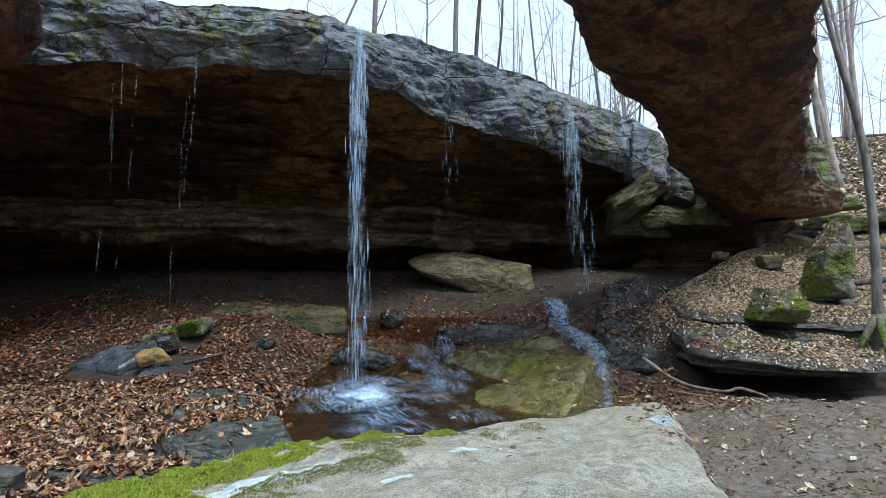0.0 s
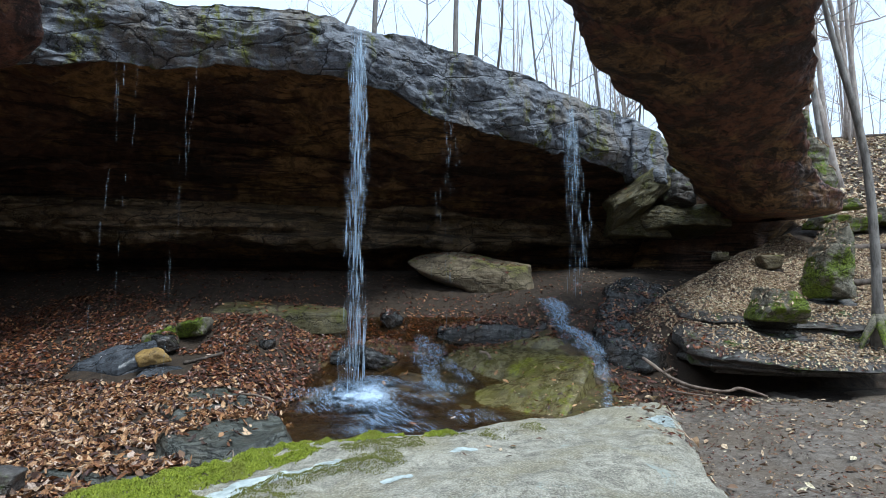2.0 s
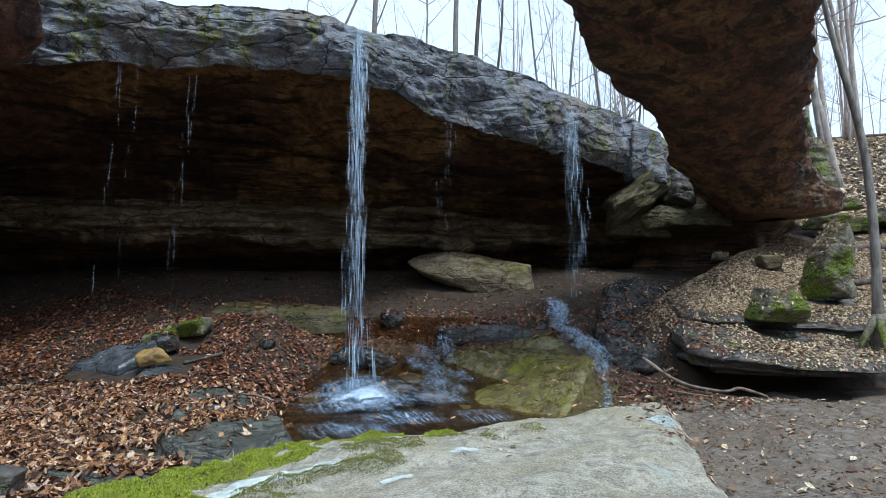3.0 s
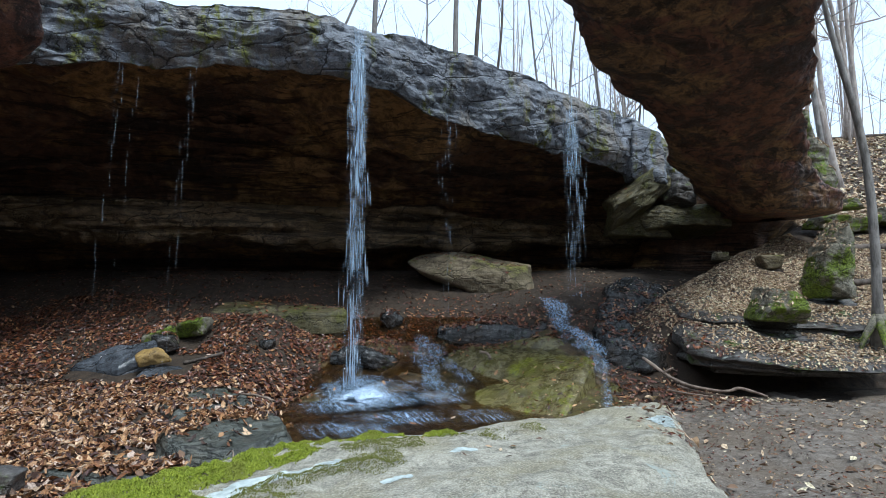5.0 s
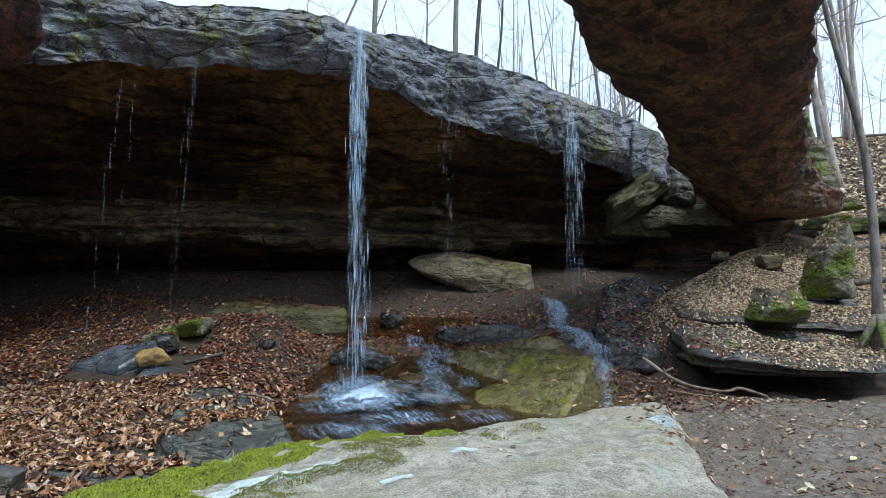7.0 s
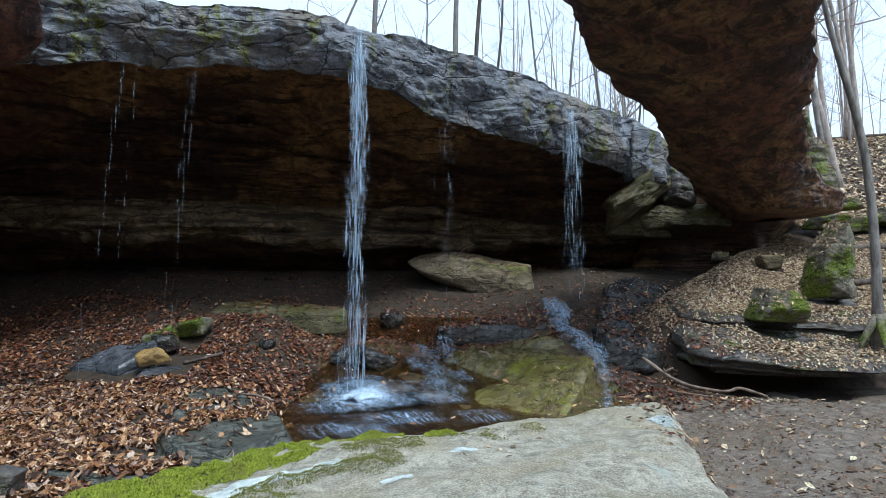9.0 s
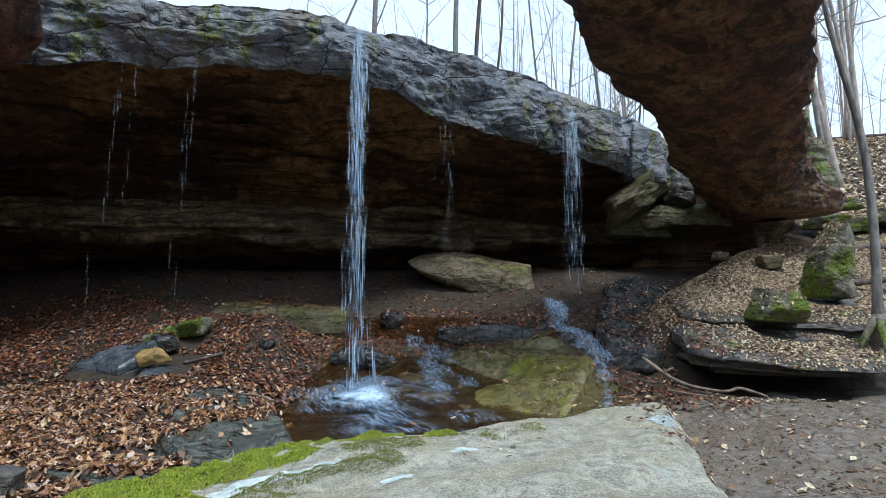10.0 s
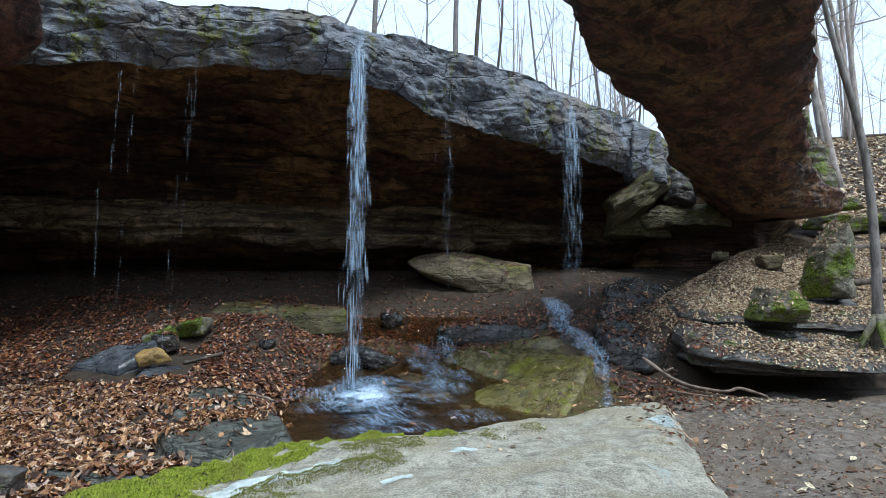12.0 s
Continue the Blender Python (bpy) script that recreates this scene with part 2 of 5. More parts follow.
ALGAE = rock_material("algae_streambed_rock", (0.05, 0.04, 0.014), (0.20, 0.17, 0.07), (0.12, 0.115, 0.025), 0.6, 0.4, 0.28, 0.25, (0.16, 0.165, 0.02), 0, 0.5, crack_depth=0.0)
BED = rock_material("brown_streambed_rock", (0.03, 0.018, 0.009), (0.14, 0.095, 0.04), (0.085, 0.078, 0.018), 0.5, 0.4, 0.4, 0.1, (0.10, 0.10, 0.018), 0, 0.9)
BEDROCK = rock_material("grey_green_bedrock", (0.035, 0.04, 0.035), (0.135, 0.145, 0.125), (0.08, 0.075, 0.055), 0.6, 0.5, 0.4, 0.15, (0.07, 0.09, 0.02), 0, 1.0)
SLATE = rock_material("shiny_wet_slate", (0.03, 0.034, 0.04), (0.10, 0.11, 0.125), (0.05, 0.055, 0.06), 0.6, 0.3, 0.16, 0, bump=0.6)
OCHRE = rock_material("ochre_stone", (0.24, 0.15, 0.045), (0.42, 0.28, 0.09), (0.2, 0.13, 0.05), 0.3, 0.2, 0.7)


# Kept darker than the path, since the alcove's shade is put into this tone.
def soil_material():
    n = Nodes("leafy_soil_shaded")
    big, mid, fine = n.noise(0.8, 6, 0.6), n.noise(9, 10, 0.75), n.noise(70, 5, 0.7)
    c = n.mix(n.ramp(mid, 0.35, 0.65), (0.014, 0.010, 0.006), (0.066, 0.045, 0.028))
    c = n.mix(n.ramp(big, 0.45, 0.62, 0, 0.6), c, (0.05, 0.036, 0.024))
    c = n.mix(n.ramp(n.cells(38), 0.0, 0.35, 0.55, 0.0), c, (0.085, 0.048, 0.028))
    c = n.mix(n.ramp(fine, 0.5, 0.75, 0, 0.4), c, (0.11, 0.07, 0.044))
    n.bump(n.math("ADD", mid, n.math("MULTIPLY", fine, 0.35)), 0.9, 0.035)
    return n.done(c, 0.9)


def leaf_material(name, tones, rough=0.65):
    n = Nodes(name)
    r = n.t.nodes.new("ShaderNodeValToRGB")
    r.color_ramp.interpolation = "CONSTANT"
    while len(r.color_ramp.elements) < len(tones):
        r.color_ramp.elements.new(0.5)
    for i, e in enumerate(r.color_ramp.elements):
        e.position, e.color = i / len(tones), (*tones[i], 1)
    n.put(r.inputs[0], n.island())
    c = n.mix(n.ramp(n.noise(60, 4), 0.45, 0.65, 0, 0.6), r.outputs[0], (0.05, 0.025, 0.015))
    return n.done(c, rough)


def bark_material(name, dark, light):
    n = Nodes(name)
    a = n.noise(14, 8, 0.7, n.scaled((1, 1, 0.22)))
    c = n.mix(n.ramp(a, 0.35, 0.65), dark, light)
    c = n.mix(n.ramp(n.noise(3, 6), 0.5, 0.65, 0, 0.6), c, tuple(v * 1.25 for v in light))
    n.bump(a, 0.7, 0.02)
    return n.done(c, 0.85)


def moss_material(name, tones):
    n = Nodes(name)
    c = n.mix(n.island(), tones[0], tones[1])
    c = n.mix(n.ramp(n.noise(9, 6), 0.45, 0.65), c, tones[2])
    return n.done(c, 0.9)


def water_material(name, tint, clear, rough, ripple, scale, shine=1.0):
    """Clear water over its bed: see-through, with a gloss that grows at a flat angle."""
    n = Nodes(name)
    t = n.t
    t.nodes.remove(n.bsdf)
    tr, gl = t.nodes.new("ShaderNodeBsdfTransparent"), t.nodes.new("ShaderNodeBsdfGlossy")
    df, fr = t.nodes.new("ShaderNodeBsdfDiffuse"), t.nodes.new("ShaderNodeFresnel")
    m1, m2, b = t.nodes.new("ShaderNodeMixShader"), t.nodes.new("ShaderNodeMixShader"), t.nodes.new("ShaderNodeBump")
    df.inputs[0].default_value = (*tint, 1)
    tr.inputs[0].default_value = (0.82, 0.68, 0.46, 1)
    gl.inputs["Roughness"].default_value = rough
    fr.inputs[0].default_value = 1.33
    b.inputs["Strength"].default_value, b.inputs["Distance"].default_value = ripple, 0.07
    n.put(b.inputs["Height"], n.noise(scale, 5, 0.6, n.scaled((1.0, 0.55, 1.0)), 1.2))
    for q in (gl, fr):
        t.links.new(b.outputs[0], q.inputs["Normal"])
    m1.inputs[0].default_value = clear
    t.links.new(tr.outputs[0], m1.inputs[1]), t.links.new(df.outputs[0], m1.inputs[2])
    t.links.new(n.math("MULTIPLY", fr.outputs[0], shine), m2.inputs[0])
    t.links.new(m1.outputs[0], m2.inputs[1]), t.links.new(gl.outputs[0], m2.inputs[2])
    t.links.new(m2.outputs[0], t.nodes["Material Output"].inputs[0])
    return n.mat


def spray_material(name, alpha, patchy=0.0, scale=12.0, colour=(0.74, 0.89, 1.0), stretch=(1, 1, 1)):
    """Broken white water: a bright scattering body, partly see-through."""
    n = Nodes(name)
    n.bsdf.inputs["Transmission Weight"].default_value = 0.0
    n.bsdf.inputs["Specular IOR Level"].default_value = 0.7
    a = alpha
    if patchy:
        a = n.ramp(n.noise(scale, 8, 0.75, n.scaled(stretch), 0.8), 0.5 - 0.12 + patchy * 0.1, 0.5 + 0.2 + patchy * 0.1, 0.0, alpha)
    n.put(n.bsdf.inputs["Alpha"], a)
    return n.done(colour, 0.25)


# Path dirt of its own grey, lifted further to paint in the open light.
def path_material():
    n = Nodes("packed_grey_dirt_lit")
    big, mid, fine = n.noise(1.3, 6, 0.65), n.noise(12, 10, 0.75), n.noise(90, 4, 0.7)
    c = n.mix(n.ramp(mid, 0.36, 0.64), (0.075, 0.06, 0.046), (0.215, 0.185, 0.152))
    c = n.mix(n.ramp(big, 0.42, 0.6, 0, 0.7), c, (0.115, 0.085, 0.055))
    c = n.mix(n.ramp(n.cells(60), 0.02, 0.2, 0.6, 0.0), c, (0.05, 0.038, 0.03))
    c = n.mix(n.ramp(fine, 0.52, 0.72, 0, 0.6), c, (0.40, 0.36, 0.31))
    n.bump(n.math("ADD", n.noise(14, 5, 0.6), n.math("MULTIPLY", n.noise(80, 3), 0.3)), 0.9, 0.03)
    return n.done(c, 0.92)


SOIL, PATH = soil_material(), path_material()
# Far trees: haze and sky glare are put into this lighter bark colour.
BARK_HAZED = bark_material("haze_paled_bark", (0.28, 0.235, 0.20), (0.46, 0.41, 0.37))
LEAF_DRY = leaf_material("dry_fallen_leaves", [(0.46, 0.25, 0.11), (0.16, 0.07, 0.032), (0.60, 0.37, 0.19), (0.27, 0.115, 0.043), (0.06, 0.032, 0.022), (0.42, 0.23, 0.11), (0.10, 0.055, 0.05), (0.68, 0.47, 0.29), (0.22, 0.10, 0.05), (0.045, 0.026, 0.022), (0.33, 0.17, 0.075), (0.55, 0.42, 0.33)])
LEAF_WET = leaf_material("wet_fallen_leaves", [(0.19, 0.062, 0.026), (0.06, 0.022, 0.014), (0.27, 0.10, 0.038), (0.12, 0.042, 0.024), (0.38, 0.20, 0.09), (0.04, 0.02, 0.015), (0.16, 0.06, 0.04)], 0.35)
LEAF_PALE = leaf_material("pale_beech_leaves", [(0.566, 0.424, 0.263), (0.330, 0.219, 0.122), (0.692, 0.530, 0.348), (0.441, 0.304, 0.178), (0.204, 0.125, 0.074), (0.720, 0.644, 0.434), (0.141, 0.093, 0.061)])
BARK = bark_material("grey_bark", (0.11, 0.102, 0.092), (0.28, 0.265, 0.245))
BARK_DARK = bark_material("dark_bark", (0.045, 0.036, 0.03), (0.13, 0.105, 0.085))
DRIFT = bark_material("weathered_driftwood", (0.10, 0.07, 0.052), (0.26, 0.20, 0.155))
MOSS = moss_material("bright_cushion_moss", [(0.14, 0.19, 0.012), (0.30, 0.34, 0.03), (0.20, 0.22, 0.03)])
MOSS_DULL = moss_material("olive_moss", [(0.10, 0.11, 0.02), (0.19, 0.19, 0.045), (0.12, 0.13, 0.02)])
POOL = water_material("clear_brown_water", (0.03, 0.018, 0.009), 0.14, 0.05, 1.0, 7.0, 1.5)
def sheet_material(name, alpha, half, tall, stretch, soft=0.12, along=2, colour=(0.60, 0.79, 1.0), cut=0.5):
    """Broken white water in a loose sheet: dense threads with gaps, thinning out towards its edges."""
    n = Nodes(name)
    t = n.t
    s = t.nodes.new("ShaderNodeSeparateXYZ")
    n.put(s.inputs[0], n.coord)
    rnd = t.nodes.new("ShaderNodeObjectInfo").outputs["Random"]
    mp = t.nodes.new("ShaderNodeMapping")
    n.put(mp.inputs[0], n.coord)
    mp.inputs[3].default_value = stretch
    off = t.nodes.new("ShaderNodeCombineXYZ")
    for k in range(3):
        n.put(off.inputs[k], n.math("MULTIPLY", rnd, 60.0 + 37 * k))
    n.put(mp.inputs[1], off.outputs[0])
    a = n.ramp(n.noise(1.0, 7, 0.68, mp.outputs[0], 0.3), cut - soft * 0.5, cut + soft, 0.0, alpha)
    a = n.math("MULTIPLY", a, n.ramp(n.math("ABSOLUTE", s.outputs[0]), half, half * 0.35))
    a = n.math("MULTIPLY", a, n.ramp(n.math("ABSOLUTE", n.math("SUBTRACT", s.outputs[along], tall / 2)), tall / 2, tall * 0.28))
    n.bsdf.inputs["Specular IOR Level"].default_value = 0.5
    n.put(n.bsdf.inputs["Alpha"], a)
    return n.done(colour, 0.3)


FALL = spray_material("falling_water", 0.42, colour=(0.62, 0.80, 0.98))
FALL_THIN = spray_material("thin_falling_water", 0.75, colour=(0.24, 0.29, 0.34))
FOAM = spray_material("foaming_water", 0.5, 0.6, 9.0, colour=(0.58, 0.76, 0.98))
VEIL = spray_material("water_veil", 0.45, 0.4, 16.0, colour=(0.60, 0.80, 1.0), stretch=(1, 1, 0.15))
FALL_SHEET = sheet_material("falling_sheet", 0.66, 0.15, 1.3, (40, 40, 5.5), cut=0.56)
FAN_SHEET = sheet_material("fanning_sheet", 0.42, 0.2, 1.2, (48, 48, 2.4), cut=0.57)
RACE_SHEET = sheet_material("rushing_sheet", 0.42, 0.18, 0.55, (30, 6, 30), 0.28, 1, cut=0.5)
DRIFT_SHEET = sheet_material("drifting_sheet", 0.6, 0.36, 0.7, (42, 4, 42), 0.16, 1, colour=(0.50, 0.66, 0.88), cut=0.54)


def foam_material():
    """White churned water, densest in the middle."""
    n = Nodes("churned_foam")
    s = n.t.nodes.new("ShaderNodeVectorMath")
    s.operation = "LENGTH"
    n.put(s.inputs[0], n.coord)
    r = s.outputs["Value"]
    a = n.math("ADD", n.ramp(r, 0.75, 0.03, 0.0, 0.95), n.math("MULTIPLY", n.noise(14, 8, 0.78, n.scaled((1.0, 0.6, 1.0)), 0.8), 1.5))
    a = n.ramp(a, 0.95, 1.75, 0.0, 0.8)
    n.put(n.bsdf.inputs["Alpha"], n.math("MULTIPLY", a, n.ramp(r, 0.95, 0.25)))
    return n.done((0.64, 0.80, 1.0), 0.5)


FOAM_CORE = foam_material()


# ---- ground: one sheet from the gorge floor up the slopes to the horizon ----
def ground_z(x, y, rough=True):
    x, y = np.asarray(x, float), np.asarray(y, float)
    # Unseen hill behind the camera, added to keep low sky out of the alcove.
    back = [-80, -18, -10, -5, -2.5, 3]
    unseen_rise = [16, 11, 7.5, 2.6, 0.3, 0.04]
    left = np.interp(y, back + [5.2, 6.2, 7.3, 8.4, 9.5, 11, 13, 18, 40], unseen_rise + [0.0, 0.05, 0.2, 0.52, 1.08, 1.72, 1.98, 2.1, 2.1])
    pool = np.interp(y, back + [5.5, 6.8, 7.6, 8.3, 9.0, 9.7, 10.3, 11.4, 13, 18, 40], unseen_rise + [-0.15, -0.08, 0.0, 0.12, 0.37, 0.74, 1.08, 1.6, 1.95, 2.1, 2.1])
    chan = np.interp(y, back + [5.5, 6.8, 7.6, 8.4, 9.3, 9.9, 10.8, 13, 18, 40], unseen_rise + [-0.05, 0.02, 0.2, 0.42, 0.72, 1.05, 1.45, 1.98, 2.1, 2.1])
    right = np.interp(y, back + [5.5, 6.8, 8.0, 8.4, 8.8, 11, 13, 15, 25, 40, 90, 400], unseen_rise + [0.05, 0.15, 0.15, 0.5, 1.02, 2.08, 2.95, 3.9, 8.1, 10.0, 11, 11])
    wp, wc, wr = smooth(x, -2.9, -1.7), smooth(x, 0.7, 1.7), smooth(x - 1.2 * np.clip(y - 9.4, 0, 3.6), 2.3, 3.6)
    z = left + (pool - left) * wp
    z = z + (chan - z) * wc
    z = z + (right - z) * wr
    z = z + 0.05 * smooth(x, 10, 16) * smooth(y, 3, 8) * np.minimum(x - 9, 30)
    z = z + 0.4 * smooth(-x, 8, 14) * (-x - 8)
    if rough:
        still = 1 - 0.75 * smooth(x, -2.3, -1.5) * (1 - smooth(x, 1.4, 2.2)) * smooth(y, 5, 6) * (1 - smooth(y, 8.6, 9.4))
        z = z + still * (0.05 * fbm(x * 0.9, y * 0.9, 3.1, 3) + 0.02 * fbm(x * 4, y * 4, 1.7, 3))
    return z


def axis(fine_a, fine_b, step, lo, hi):
    far = lambda a, b: a + (b - a) * np.linspace(0, 1, 26)[1:] ** 2.4
    return np.concatenate([far(fine_a, lo)[::-1], np.arange(fine_a, fine_b, step), far(fine_b, hi)])


gx, gy = np.meshgrid(axis(-9, 12, 0.06, -600, 600), axis(1.5, 16, 0.06, -400, 900), indexing="ij")
gp = np.stack([gx, gy, ground_z(gx, gy)], 2)
ground = tagged(new("ground", mesh_of("ground", gp.reshape(-1, 3), grid_faces(*gx.shape, flip=True), SOIL)),
                "brown leafy soil of a gorge floor rising to a hillside", "ground", kind="structure")

# ---- sandstone ledge, alcove below it and plateau above it: stations along the lip ----
LIP_X = [-30, -14, -6.93, -5.47, -4.29, -2.97, -2.28, -1.60, -1.21, -0.74, -0.22, 0.74, 1.61, 2.32, 3.99, 4.92, 6.07, 7.13]
LIP_Y = [2.0, 4.6, 6.70, 7.00, 7.40, 7.80, 8.10, 8.35, 8.50, 8.90, 9.30, 9.90, 10.5, 11.0, 12.2, 12.8, 13.2, 13.5]
LIP_TOP = [5.8, 5.7, 5.62, 5.45, 5.38, 5.37, 5.44, 5.41, 5.29, 5.50, 5.50, 5.44, 5.45, 5.35, 5.08, 4.66, 4.27, 4.2]
LIP_LOW = [3.6, 3.8, 4.04, 4.26, 4.50, 4.59, 4.63, 4.56, 4.50, 4.51, 4.33, 4.27, 4.19, 4.17, 3.93, 3.56, 3.09, 2.9]
DEPTH = [4.5, 4.5, 4.4, 4.3, 4.1, 4.0, 4.0, 3.9, 3.9, 3.8, 3.7, 3.5, 3.3, 3.0, 2.2, 1.6, 1.2, 1.0]


def lip(x):
    return [np.interp(x, LIP_X, v) for v in (LIP_Y, LIP_TOP, LIP_LOW, DEPTH)]


def strata_push(p, amount):
    """Layers that stand out and draw back, with weathered edges."""
    x, y, z = p[..., 0], p[..., 1], p[..., 2]
    lay = z + 0.12 * vnoise(x * 0.35, y * 0.35, 2.2) + 0.03 * vnoise(x * 1.7, y * 1.7, z)
    step = vnoise(lay * 5.2, 0.35 * x, 0.4) + 0.5 * vnoise(lay * 13, 0.5 * x, 7.4)
    return amount * (np.tanh(step * 2.2) * 0.6 + 0.5 * fbm(x * 1.1, y * 1.1, z * 2.6, 4))


def cell(x, row):
    """A value that stays the same across each block and jumps at the joints."""
    i = np.floor(x).astype(np.int64)
    r = np.asarray(row).astype(np.int64)
    f = smooth(x - i, 0.94, 1.0)
    return hash3(i, r, 5) * (1 - f) + hash3(i + 1, r, 5) * f


def facets(u, v, size, seed, tilt=0.9, curve=0.55):
    """Flat broken faces that meet at sharp creases, about -0.5 to 0.5."""
    u, v = np.asarray(u, float) / size, np.asarray(v, float) / size
    iu, iv = np.floor(u).astype(np.int64), np.floor(v).astype(np.int64)
    best = np.full(u.shape, -9.0)
    for a in (-1, 0, 1):
        for b in (-1, 0, 1):
            i, j = iu + a, iv + b
            du, dv = u - i - hash3(i, j, seed), v - j - hash3(i, j, seed + 11)
            h = hash3(i, j, seed + 23) + tilt * ((hash3(i, j, seed + 31) - 0.5) * du + (hash3(i, j, seed + 47) - 0.5) * dv) - curve * (du * du + dv * dv)
            best = np.maximum(best, h)
    return best - 0.65


def build_ledge():
    us = np.concatenate([np.linspace(-30, -7.5, 40)[:-1], np.arange(-7.5, 7.12, 0.022)])
    ly, lt, ll, _ = lip(us)
    notch = 0.07 * (cell(us * 1.1 + 0.4, 3) - 0.5) + 0.05 * fbm(us * 2.5, 0.5, 0.5, 4)
    lt = lt + notch
    ll = ll + 0.10 * (cell(us * 1.3, 9) - 0.5) + 0.06 * fbm(us * 1.9, 4.5, 0.5, 4)
    prof = np.concatenate([np.linspace(0, 0.16, 8)[:-1], np.linspace(0.16, 0.78, 90)[:-1], np.linspace(0.78, 1, 14)])
    p = np.zeros((len(us), len(prof), 3))
    for j, s in enumerate(prof):
        if s < 0.16:
            off, z = 1.1 - 1.1 * s / 0.16, lt + 0.02 + 0.0 * us
        elif s < 0.78:
            k = (s - 0.16) / 0.62
            bulge = -0.08 * math.sin(k * math.pi) + 0.14 * k ** 3
            off, z = bulge, lt + (ll - lt) * k
        else:
            k = (s - 0.78) / 0.22
            off, z = 0.14 + 0.6 * k, ll + 0.3 * k
        p[:, j, 0], p[:, j, 1], p[:, j, 2] = us + off * -0.35, ly + off, z
    x, y, z = p[..., 0], p[..., 1], p[..., 2]
    k = smooth(prof, 0.1, 0.18)[None] * (1 - 0.7 * smooth(prof, 0.8, 0.95)[None])
    # blocks parted by upright joints, thin beds and a rough skin
    wx = x + 0.25 * vnoise(z * 1.6, x * 0.7, 0.3) + 0.1 * vnoise(z * 5, x * 3, 1.3)
    wz = z + 0.10 * vnoise(x * 1.2, 2.0, 5.0) + 0.03 * x
    bedded = 1 - smooth(x, -5.6, -4.2)
    push = 0.46 * facets(wx + 0.5 * wz, wz, 1.15, 3) + 0.20 * facets(wx - 0.3 * wz, wz * 1.3, 0.5, 5) + 0.05 * facets(wx, wz * 1.6, 0.17, 8)
    push = push + 0.10 * (cell(wx * 0.8 + 0.35 * wz, 1) - 0.5) + bedded * 0.10 * np.tanh(4 * vnoise(wz * 7, x * 0.6, 0.2))
    push = push + 0.008 * np.tanh(3 * vnoise(wz * 22, x * 0.9, 0.2)) + 0.022 * fbm(x * 6, y * 6, z * 7, 5, 0.68)
    p[..., 1] = p[..., 1] - push * k * 0.9
    p[..., 0] = p[..., 0] + push * k * 0.35
    ob = new("ledge", mesh_of("ledge", p.reshape(-1, 3), grid_faces(len(us), len(prof)), CAPROCK))
    return tagged(ob, "blocky grey sandstone cliff ledge with moss and lichen", "cliff", kind="structure")


def build_alcove():
    us = np.concatenate([np.linspace(-30, -8, 40)[:-1], np.arange(-8, 7.12, 0.035)])
    ly, lt, ll, dd = lip(us)
    knots = [0, 0.1, 0.24, 0.30, 0.35, 0.39, 0.46, 0.51, 0.54, 0.62, 0.67, 0.80, 0.86, 0.93, 1.0]
    offs = [0.08, 0.32, 0.60, 0.68, 0.68, 0.80, 0.83, 0.80, 0.93, 0.96, 0.84, 0.87, 1.16, 1.3, 1.34]
    prof = np.linspace(0, 1, 240)
    o = np.interp(prof, knots, offs)
    p = np.zeros((len(us), len(prof), 3))
    lo = np.interp(prof, [0, 0.24, 0.36, 0.62, 0.68, 0.80, 0.86, 1.0], [0, 0, 0.2, 1, 1, 1, 1, 1])
    zlow = np.interp(prof, [0.24, 0.30, 0.35, 0.39, 0.46, 0.51, 0.54, 0.62, 0.67, 0.80, 0.86, 0.93, 1.0], [4.35, 4.2, 4.0, 3.93, 3.68, 3.52, 3.45, 3.32, 3.24, 2.56, 2.46, 2.1, 1.7])
    ceil = np.interp(prof, [0, 0.1, 0.24, 1], [0.3, 0.2, -0.05, -0.3])
    for i in range(len(us)):
        p[i, :, 0] = us[i] - 0.30 * o * dd[i]
        p[i, :, 1] = ly[i] + 0.1 + o * dd[i]
        top = ll[i] + ceil
        p[i, :, 2] = top * (1 - lo) + np.minimum(zlow, top) * lo
    n = grid_normals(p)
    x, y, z = p[..., 0], p[..., 1], p[..., 2]
    push = strata_push(p, 0.24) + 0.16 * fbm(x * 0.45, y * 0.45, z * 1.2, 5, 0.55) + 0.05 * fbm(x * 3, y * 3, z * 8, 4, 0.6) + 0.24 * facets(x * 0.5, z * 1.7, 0.7, 13) + 0.10 * facets(x * 0.8, z * 2.5, 0.35, 17)
    push = push * smooth(prof, 0.0, 0.08)[None]
    p = p - n * push[..., None] * np.sign(n[:, 150:151, 1:2].mean())
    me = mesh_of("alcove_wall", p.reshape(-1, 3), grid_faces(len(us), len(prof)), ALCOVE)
    me.materials.append(BAND)
    row = np.tile(prof[:-1], len(us) - 1)
    me.polygons.foreach_set("material_index", ((row > 0.655) & (row < 0.82)).astype(np.int32))
    ob = new("alcove_wall", me)
    return tagged(ob, "layered brown sandstone wall of a shadowed alcove", "rock wall", kind="structure")


